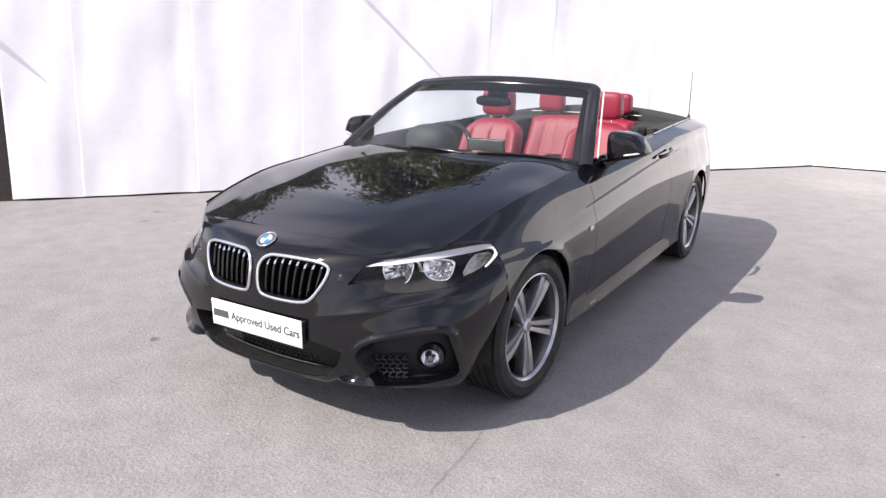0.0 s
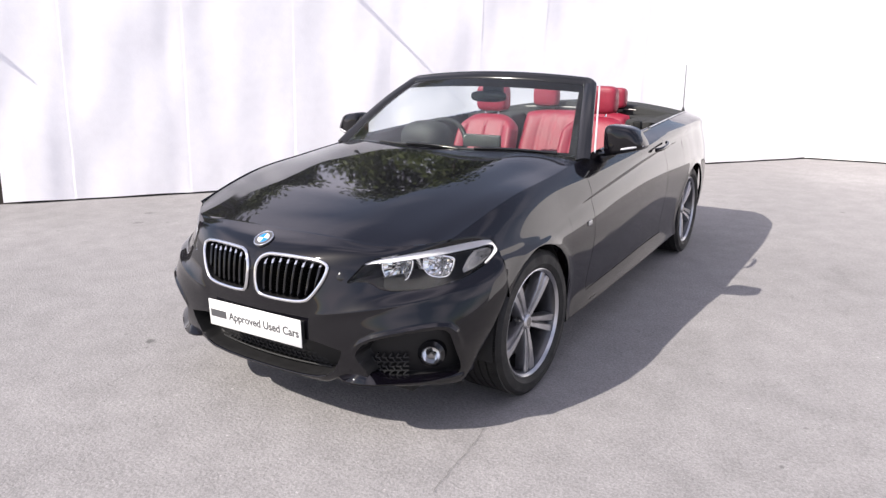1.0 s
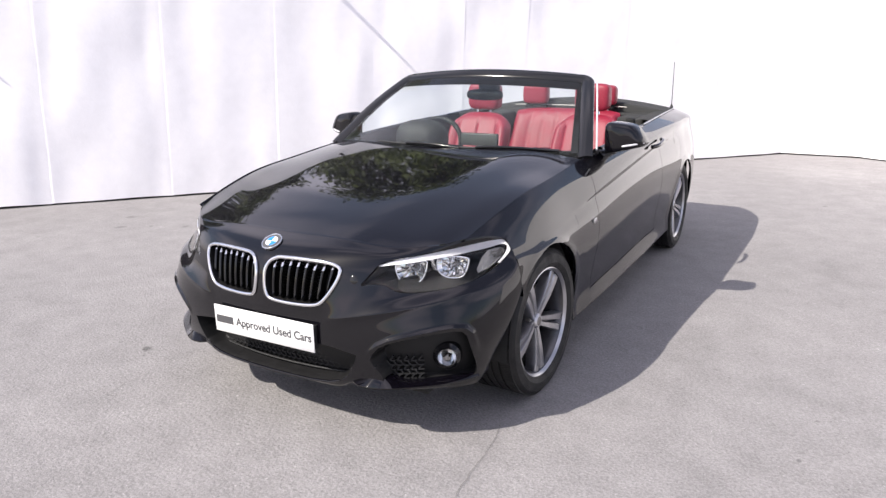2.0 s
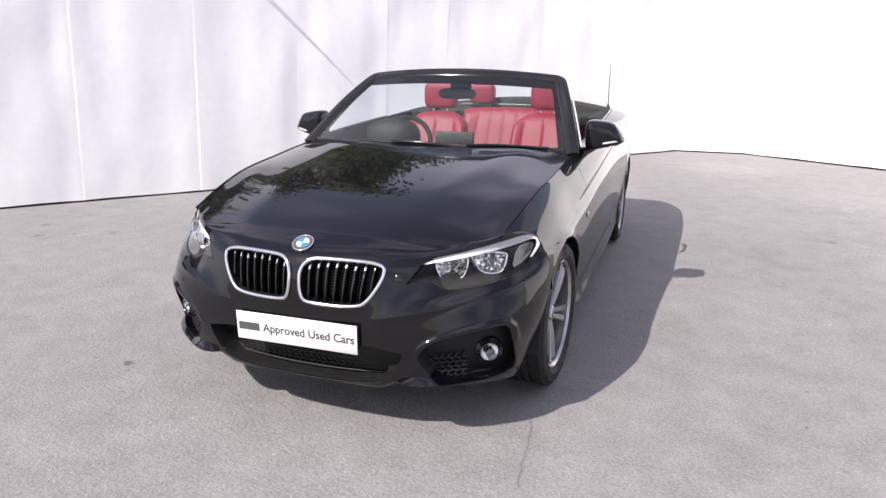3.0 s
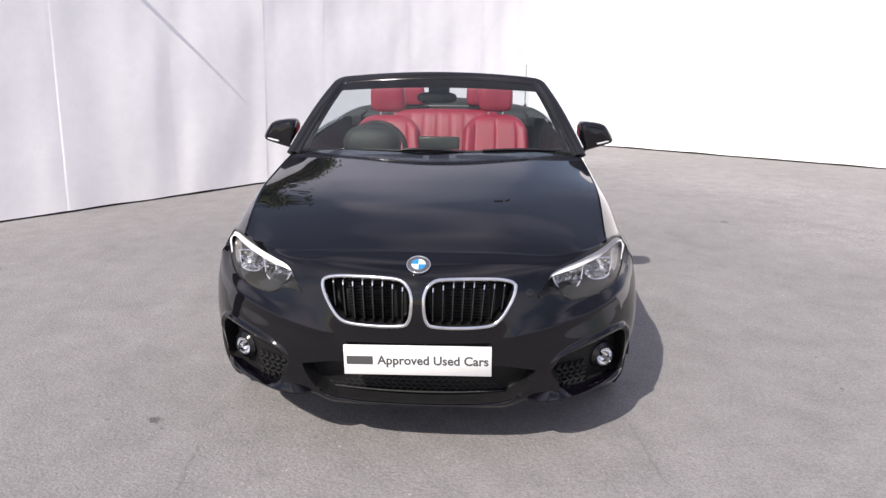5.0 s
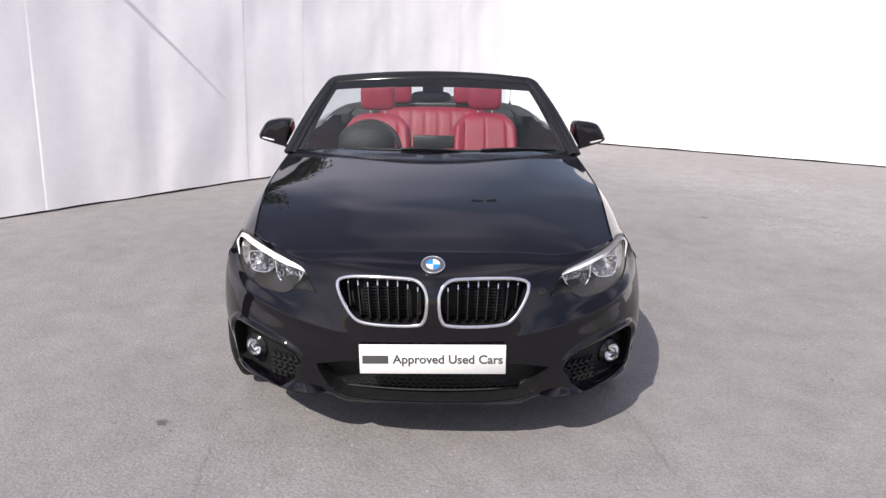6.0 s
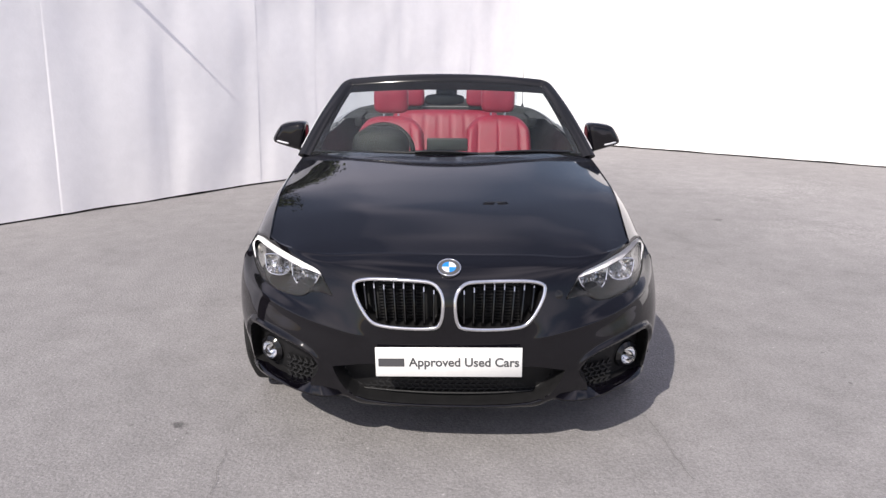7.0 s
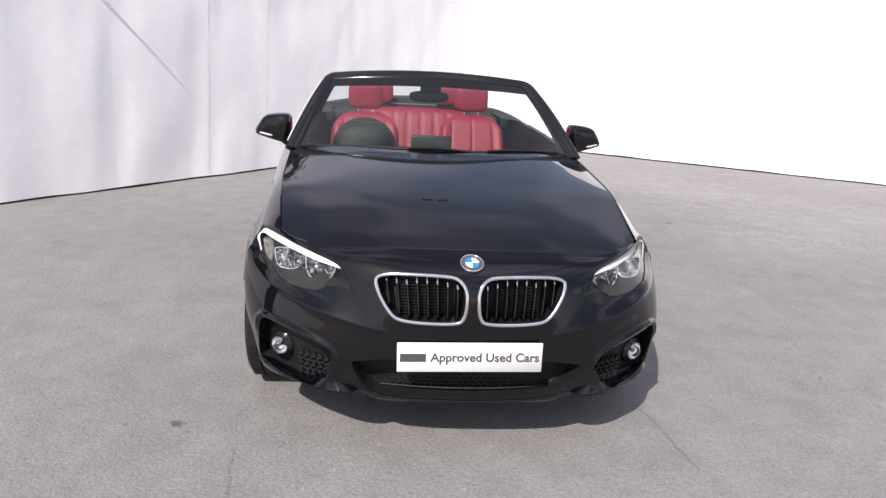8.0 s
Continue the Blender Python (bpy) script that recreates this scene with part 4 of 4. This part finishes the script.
MIRROR_FACE = np.array(chaikin([(0.803, 1.045), (0.808, 1.072), (0.828, 1.082), (0.880, 1.078), (0.928, 1.068), (0.952, 1.050), (0.990, 0.985), (0.988, 0.966), (0.975, 0.956), (0.905, 0.936), (0.836, 0.918), (0.812, 0.924), (0.804, 0.960)], 1))
MIRROR_FACE = MIRROR_FACE.mean(0) + (MIRROR_FACE - MIRROR_FACE.mean(0)) * (1.11, 1.01)
for sgn in (1, -1):
    mid = MIRROR_FACE.mean(0)
    rows = []
    for y, k in ((-0.079, 0.05), (-0.078, 0.55), (-0.073, 0.78), (-0.063, 0.90), (-0.046, 0.965), (-0.015, 1.0), (0.028, 1.0), (0.044, 0.985), (0.047, 0.955), (0.036, 0.91), (0.034, 0.05)):
        q = mid + (MIRROR_FACE - mid) * k
        # the shell sweeps back towards its outer end
        rows.append(np.stack([sgn * q[:, 0], 1.0 + y + 0.45 * np.maximum(q[:, 0] - 0.82, 0) ** 1.3 * (y < 0.03), q[:, 1]], -1))
    mirror = part("door_mirror", grid("door_mirror", np.array(rows), wrap_v=True, caps=True, angle=50, flip=sgn < 0), PAINT, car, "black door mirror with slim clear indicator")
    part("mirror_foot", tube("mirror_foot", [(sgn * 0.770, 0.960, 0.905), (sgn * 0.800, 0.975, 0.912), (sgn * 0.842, 1.0, 0.935)], [0.046, 0.030, 0.026], 14, squash=0.8, up=(0, 1, 0)), GLOSS, mirror)
    t = np.linspace(0, 1, 12)
    strip = np.stack([sgn * (0.895 + 0.098 * t), 0.932 + 0.064 * t**1.8, 0.962 + 0.016 * t], -1)
    part("indicator_strip", tube("indicator_strip", strip, np.concatenate([[0.002], np.full(10, 0.0052), [0.003]]), 8), BROW, mirror, "clear indicator strip")
    q = mid + (MIRROR_FACE - mid) * 0.885
    part("mirror_glass", grid("mirror_glass", np.array([np.stack([sgn * (mid[0] + (q[:, 0] - mid[0]) * k), np.full(len(q), 1.041), mid[1] + (q[:, 1] - mid[1]) * k], -1) for k in (0.02, 1.0)]), wrap_v=True, flip=sgn < 0), MIRROR, mirror)

# flank details
for sgn, dr in ((1, door[0]), (-1, door[1])):
    yy = np.linspace(1.66, 1.90, 20)
    zz = 0.868 + 0.02 * (yy - 1.66) / 0.24 + 0.006
    q = np.linspace(-1, 1, 20)
    H = np.stack([sgn * (0.886 + 0.026 * (1 - q**4)), yy, zz], -1)
    part("door_handle", tube("door_handle", H, 0.0125, 10), PAINT, dr)
    p = side(0.552, s_at(0.552, 0.655))
    me = slab("wing_badge", -0.003, 0.003, -0.022, 0.022, -0.011, 0.011, bevel=0.002)
    me.transform(Matrix.Translation((sgn * (p[0] + 0.003), p[1], p[2])))
    part("wing_badge", me, SATIN, fender[0 if sgn > 0 else 1], "small silver wing badge")
    # silver trim on the pillar and sealing strip on the waistline
    T = np.array([screen(sgn * 1.0, w) for w in np.linspace(0.05, 0.9, 16)])
    T[:, 0] += sgn * 0.034
    T[:, 1] += 0.036
    part("pillar_trim", tube("pillar_trim", T, 0.0048, 8), BROW, car, "bright silver pillar strip")
    yy = np.linspace(0.97, 1.86, 30)
    part("waist_strip", tube("waist_strip", np.stack([sgn * (SIDE[0][0](yy) - 0.006), yy, SIDE[0][1](yy) + 0.002], -1), 0.010, 8, squash=1.4), GLOSS, car)
    yy = np.linspace(1.93, 3.12, 40)
    part("deck_trim", tube("deck_trim", np.stack([sgn * (SIDE[0][0](yy) - 0.010), yy, SIDE[0][1](yy) + 0.004], -1), 0.0045, 8, squash=1.5), SATIN, car, "satin silver waist trim")
    yy = np.linspace(3.33, 3.50, 10)
    P = np.array([side(np.full(12, y), np.linspace(1.6, 3.8, 12)) for y in yy])
    P[..., 0] += 0.004
    part("tail_lamp", grid("tail_lamp", P if sgn > 0 else mirrored(P)), TAIL_RED, car)

# aerial
ant = part("aerial_foot", revolve_at("aerial_foot", [(0.016, 0.0), (0.014, 0.012), (0.006, 0.035), (0.0, 0.04)], 16, Vector((0.672, 3.19, 0.985)), "z"), PLASTIC, car)
part("aerial", tube("aerial", [(0.672, 3.19, 1.01), (0.672, 3.188, 1.18), (0.672, 3.185, 1.345)], [0.0035, 0.003, 0.002], 8), PLASTIC, car)

# wipers and scuttle
part("scuttle", grid("scuttle", np.array([[(u * 0.765, 0.51 + 0.175 * u * u + dy, z - 0.028 * u * u) for dy, z in ((-0.03, 0.920), (0.03, 0.932), (0.13, 0.944))] for u in np.linspace(-1, 1, 30)])), PLASTIC, car)
for x0, x1, w0_, w1_ in ((-0.38, 0.16, 0.026, 0.014), (-0.02, 0.65, 0.014, 0.020)):
    pts = np.array([screen((x0 + (x1 - x0) * t) / 0.77, w0_ + (w1_ - w0_) * t) for t in np.linspace(0, 1, 16)])
    pts[:, 1] -= 0.028
    pts[:, 2] += 0.012
    wip = part("wiper", tube("wiper", pts, np.linspace(0.006, 0.009, 16), 8), PLASTIC, car)
    arm = pts[6:].copy()
    arm[:, 1] -= 0.014
    arm[:, 2] += 0.012 * np.sin(np.linspace(0.2, 1, len(arm)) * math.pi)
    part("wiper_arm", tube("wiper_arm", arm, 0.0065, 8), GLOSS, wip)


# ---- the car: cabin ----
def cushion(name, x0, x1, z0, z1, y_of_z, thick, flutes=5, round_top=0.10, groove=0.008):
    """A padded backrest: width x0..x1, height z0..z1, with sewn flutes and a rounded top."""
    nu, nv = 49, 40
    u, v = np.linspace(-1, 1, nu), np.linspace(0, 1, nv)
    Uu, Vv = np.meshgrid(u, v, indexing="ij")
    z = z0 + (z1 - z0) * Vv
    taper = 1 - 0.07 * Vv**3
    z = z - round_top * np.abs(Uu) ** 4 * Vv**4
    x = (x0 + x1) / 2 + (x1 - x0) / 2 * Uu * taper
    bolster = 0.045 * step(0.62, 0.92, np.abs(Uu)) * (1 - 0.6 * Vv)
    seam = sum(np.exp(-(((Uu - c) / 0.022) ** 2)) for c in np.linspace(-0.62, 0.62, flutes))
    edge = 1 - np.maximum(np.abs(Uu) ** 10, Vv**14)
    fr = y_of_z(z) - (thick * 0.5 + bolster) * np.sqrt(np.maximum(edge, 0)) + groove * seam * (Vv < 0.93)
    bk = y_of_z(z) + thick * 0.5 * np.sqrt(np.maximum(edge, 0))
    F, Bk = np.stack([x, fr, z], -1), np.stack([x, bk, z], -1)
    both = np.concatenate([F, Bk[::-1]], 0)
    return grid(name, both, wrap_u=True, angle=70)


for cx, dy in ((-0.383, 0.11), (0.373, 0.22)):
    seat = part("front_seat", cushion("front_seat", cx - 0.240, cx + 0.240, 0.50, 1.022, lambda z: 1.62 + dy + (z - 0.5) * 0.42, 0.13, 3), LEATHER, car, "red leather front seat")
    part("headrest", blob("headrest", (cx, 1.875 + dy, 1.132), (0.120, 0.058, 0.092), 4.6, 40), LEATHER, seat)
    for dx in (-0.05, 0.05):
        part("headrest_post", tube("headrest_post", [(cx + dx, 1.842 + dy, 0.97), (cx + dx, 1.865 + dy, 1.08)], 0.006, 8), CHROME, seat)
    part("seat_cushion", blob("seat_cushion", (cx, 1.42 + dy, 0.47), (0.245, 0.27, 0.085), 4.0, 32), LEATHER, seat)
    part("seat_back_shell", slab("seat_back_shell", cx - 0.20, cx + 0.20, 1.80 + dy, 1.84 + dy, 0.55, 0.93, bevel=0.015), SHELL, seat)
bench = part("rear_seat", cushion("rear_seat", -0.440, 0.440, 0.55, 1.010, lambda z: 2.49 + (z - 0.55) * 0.38, 0.14, 6, 0.025), LEATHER, car, "red leather rear bench")
for cx in (-0.27, 0.27):
    part("rear_headrest", blob("rear_headrest", (cx, 2.68, 1.112), (0.104, 0.045, 0.075), 4.6, 32), LEATHER, bench)
    for dx in (-0.04, 0.04):
        part("headrest_post", tube("headrest_post", [(cx + dx, 2.665, 0.97), (cx + dx, 2.675, 1.06)], 0.006, 8), CHROME, bench)
for cx in (-0.27, 0.27):
    part("headrest_collar", slab("headrest_collar", cx - 0.085, cx + 0.085, 2.66, 2.72, 1.005, 1.035, bevel=0.008), DASH, bench, "black collar under the headrest")
part("wind_rail", tube("wind_rail", [(x, 2.70 - 0.05 * (x / 0.6) ** 4, 1.030 - 0.02 * (x / 0.6) ** 6) for x in np.linspace(-0.45, 0.45, 30)], 0.0045, 8), STEEL, car, "slim satin rail behind the rear bench")
for x0, x1 in ((-0.640, -0.446), (0.446, 0.640)):
    me = slab("bench_side_trim", x0, x1, 2.42, 2.70, 0.50, 0.978, bevel=0.025)
    part("bench_side_trim", me, CLOTH, bench, "dark grey trim beside the rear bench")
part("rear_cushion", blob("rear_cushion", (0, 2.28, 0.47), (0.60, 0.25, 0.08), 5.0, 32), LEATHER, bench)
for sgn in (1, -1):
    yy, uu = np.meshgrid(np.linspace(2.16, 2.745, 20), np.linspace(0, 1, 8), indexing="ij")
    P = np.stack([0.63 + (SIDE[0][0](yy) - 0.012 - 0.63) * uu, yy, SIDE[0][1](yy) - 0.004 + 0.010 * np.sin(uu * math.pi)], -1)
    part("quarter_trim", grid("quarter_trim", P if sgn > 0 else mirrored(P)), CLOTH, car)
part("rear_shelf", slab("rear_shelf", -0.70, 0.70, 2.69, 2.80, 0.90, 0.985, bevel=0.02), CLOTH, car)
part("cabin_floor", slab("cabin_floor", -0.68, 0.68, 0.80, 2.95, 0.22, 0.30), CLOTH, car)
part("bulkhead", slab("bulkhead", -0.70, 0.70, 2.80, 2.84, 0.30, 0.95), CLOTH, car)


def dash():
    U_, V_ = np.meshgrid(np.linspace(-1, 1, 50), np.linspace(0, 1, 20), indexing="ij")
    y = 0.60 + 0.19 * U_**2 + (0.72 - 0.09 * U_**2) * V_
    z = 0.924 + 0.008 * np.sin(V_ * math.pi) - 0.085 * V_ - 0.30 * step(0.84, 1.0, V_)
    return np.stack([U_ * 0.72, y, z], -1)


dashboard = part("dashboard", grid("dashboard", dash()), DASH, car, "dark soft-grained dashboard")
part("instrument_hood", blob("instrument_hood", (-0.385, 1.09, 0.930), (0.168, 0.12, 0.112), 2.4, 32), DASH, dashboard)
part("display", slab("display", -0.115, 0.125, 1.085, 1.11, 0.900, 0.974, bevel=0.008), DISPLAY, dashboard, "dark grey centre display")
ring = [(-0.385 + 0.182 * math.cos(a), 1.25 + 0.182 * math.sin(a) * 0.38, 0.862 + 0.182 * math.sin(a) * 0.92) for a in np.linspace(0, 2 * math.pi, 48, endpoint=False)]
wheel_rim = part("steering_wheel", tube("steering_wheel", ring, 0.0155, 12, closed=True, up=(0, 0.9, -0.4)), DASH, car, "black leather steering wheel")
part("wheel_hub", blob("wheel_hub", (-0.385, 1.245, 0.852), (0.075, 0.03, 0.065), 2.6, 24), DASH, wheel_rim)
for a in (0.05, math.pi - 0.05, -math.pi / 2):
    part("wheel_spoke", tube("wheel_spoke", [(-0.385 + r * math.cos(a), 1.25 + r * math.sin(a) * 0.38, 0.857 + r * math.sin(a) * 0.92) for r in (0.05, 0.11, 0.178)], [0.022, 0.014, 0.012], 8, up=(0, 0.9, -0.4)), DASH, wheel_rim)
part("interior_mirror", blob("interior_mirror", (-0.012, 1.20, 1.190), (0.118, 0.020, 0.033), 3.0, 30), GLOSS, car, "black interior mirror")
for x0, x1 in ((-0.52, -0.10), (0.10, 0.52)):
    part("sun_visor", slab("sun_visor", x0, x1, 1.262, 1.30, 1.262, 1.30, bevel=0.008), DASH, car)
part("mirror_mount", slab("mirror_mount", -0.062, 0.062, 1.205, 1.27, 1.165, 1.30, bevel=0.02), BLACK, car)
for sgn in (1, -1):
    yy, vv = np.meshgrid(np.linspace(0.72, 2.76, 40), np.linspace(0, 1, 14), indexing="ij")
    P = np.stack([SIDE[0][0](yy) - 0.035 - 0.075 * np.sin(vv * math.pi * 0.5), yy, SIDE[0][1](yy) - 0.002 - 0.50 * vv], -1)
    part("door_trim", grid("door_trim", P if sgn > 0 else mirrored(P)), DASH, car)
    part("belt_guide", slab("belt_guide", *sorted((sgn * 0.60, sgn * 0.66)), 2.10, 2.14, 0.93, 1.00, bevel=0.012), DASH, car)


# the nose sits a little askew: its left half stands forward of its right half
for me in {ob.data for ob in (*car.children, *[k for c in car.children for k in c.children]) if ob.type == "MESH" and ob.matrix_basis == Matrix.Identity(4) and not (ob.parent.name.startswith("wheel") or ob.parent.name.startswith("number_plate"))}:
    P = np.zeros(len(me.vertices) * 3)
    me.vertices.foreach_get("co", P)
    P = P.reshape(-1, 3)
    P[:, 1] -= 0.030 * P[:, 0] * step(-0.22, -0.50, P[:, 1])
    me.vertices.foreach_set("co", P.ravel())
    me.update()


# ---- beyond the fence: trees, mast; brackets on the fence ----
BARK = mat("bark", (0.09, 0.07, 0.05), 0.9, 0.0, 0.3, 8, 0.6, 40)
LEAF = mat("leaf_green", (0.095, 0.12, 0.032), 0.6, 0.0, 0.45, 1.5)
GALVANISED = mat("white_coated_steel", (0.86, 0.86, 0.85), 0.5, 0.0, 0.08, 10)


def tree(x, y, height, seed):
    rnd = np.random.default_rng(seed)
    t = tagged(new("tree"), "tall leafy tree standing behind the fence", "tree", "trees behind the fence")
    t.location = (x, y, 0)
    n = 9
    q = np.linspace(0, 1, n)
    wob = np.cumsum(rnd.normal(0, 0.06, (n, 2)), 0)
    path = np.stack([wob[:, 0], wob[:, 1], q * height * 0.85], -1)
    part("trunk", tube("trunk", path, 0.17 * (1 - 0.85 * q), 9), BARK, t)
    tips = []
    for k in range(11):
        h = int(3 + rnd.integers(0, n - 3))
        a, reach = rnd.uniform(0, 2 * math.pi), height * rnd.uniform(0.14, 0.30) * (1.25 - q[h] * 0.7)
        b = path[h]
        e = b + np.array([math.cos(a) * reach, math.sin(a) * reach, reach * rnd.uniform(0.2, 0.8)])
        m = (b + e) / 2 + rnd.normal(0, 0.12, 3)
        part("limb", tube("limb", [b, m, e], [0.05, 0.03, 0.008], 6), BARK, t)
        tips += [m, e, (m + e) / 2]
    tips += [path[-1], path[-2]]
    # leaves in loose clumps with gaps
    centres = np.repeat(np.array(tips), 3, 0) + rnd.normal(0, height * 0.045, (len(tips) * 3, 3))
    c = np.repeat(centres, 75, 0)
    c = c + rnd.normal(0, 1, c.shape) * height * 0.035
    a, b = rnd.normal(0, 1, c.shape), rnd.normal(0, 1, c.shape)
    a /= np.linalg.norm(a, axis=1)[:, None]
    b -= (a * b).sum(1)[:, None] * a
    b /= np.linalg.norm(b, axis=1)[:, None]
    s = rnd.uniform(0.05, 0.10, (len(c), 1))
    V = np.stack([c - a * s, c + b * s * 0.5, c + a * s, c - b * s * 0.5], 1).reshape(-1, 3)
    me = bpy.data.meshes.new("crown")
    me.from_pydata(V.tolist(), [], np.arange(len(V)).reshape(-1, 4).tolist())
    part("crown", me, LEAF, t)


out_left = Vector((d_left.y, -d_left.x, 0))
for k, (s, back, high) in enumerate(((-2.5, 3.5, 4.9), (0.2, 4.5, 5.8), (2.2, 3.2, 4.4), (4.4, 4.6, 6.2), (5.3, 3.2, 5.4), (6.4, 3.4, 5.2), (7.5, 3.6, 4.7), (8.7, 4.4, 4.2), (9.7, 4.0, 3.8))):
    p = WALL_A + d_left * s - out_left * back
    tree(p.x, p.y, high, 40 + k)

mast = tagged(new("floodlight_mast"), "slim white steel mast with two dark floodlights", "mast")
mast.location = (1.20, 11.0, 0)
part("pole", tube("pole", [(0, 0, 0), (0, 0, 4.0), (0, 0, 7.4)], [0.065, 0.058, 0.050], 12), GALVANISED, mast)
part("cross_arm", slab("cross_arm", -0.24, 0.24, -0.025, 0.025, 7.28, 7.33, bevel=0.006), GALVANISED, mast)
for x, turn in ((-0.155, -8), (0.155, 12)):
    me = slab("floodlight", -0.125, 0.125, -0.16, 0.06, 0.0, 0.17, bevel=0.015)
    me.transform(Matrix.Translation((x, 0, 7.34)) @ Matrix.Rotation(radians(turn), 4, "Y"))
    part("floodlight", me, PLASTIC, mast)

for s, reach, fat in ((3.42, 0.335, 1.0), (-0.66, 0.265, 2.7)):
    p = WALL_A + d_left * s
    arm = tagged(new("wall_bracket"), "dark steel bracket reaching out from the fence top", "bracket", "brackets on the fence")
    arm.matrix_basis = Matrix(((d_left.x, -out_left.x, 0, p.x), (d_left.y, -out_left.y, 0, p.y), (0, 0, 1, 2.25), (0, 0, 0, 1)))
    part("arm", tube("arm", [(0, 0.0, 0), (0, -reach * 0.5, 0.01), (0, -reach, 0.0)], [0.026 * fat, 0.019 * fat, 0.006], 10), PLASTIC, arm)
    part("wall_plate", slab("wall_plate", -0.08, 0.08, -0.02, 0.0, -0.1, 0.1, bevel=0.004), PLASTIC, arm)


# ---- marks on the ground ----
def crack(a, b, seed):
    rnd = np.random.default_rng(seed)
    n = 26
    t = np.linspace(0, 1, n)[:, None]
    p = np.array(a) * (1 - t) + np.array(b) * t + np.cumsum(rnd.normal(0, 0.004, (n, 2)), 0)
    w = 0.0004 + 0.0008 * rnd.random(n)
    rows = np.array([[(p[i, 0] - w[i], p[i, 1], 0.0012), (p[i, 0] + w[i], p[i, 1], 0.0012)] for i in range(n)])
    part("crack", grid("crack", rows), CRACK, ground)


crack((0.82, -0.36), (0.92, -0.85), 5)
crack((-0.85, -0.68), (-0.83, -1.02), 6)
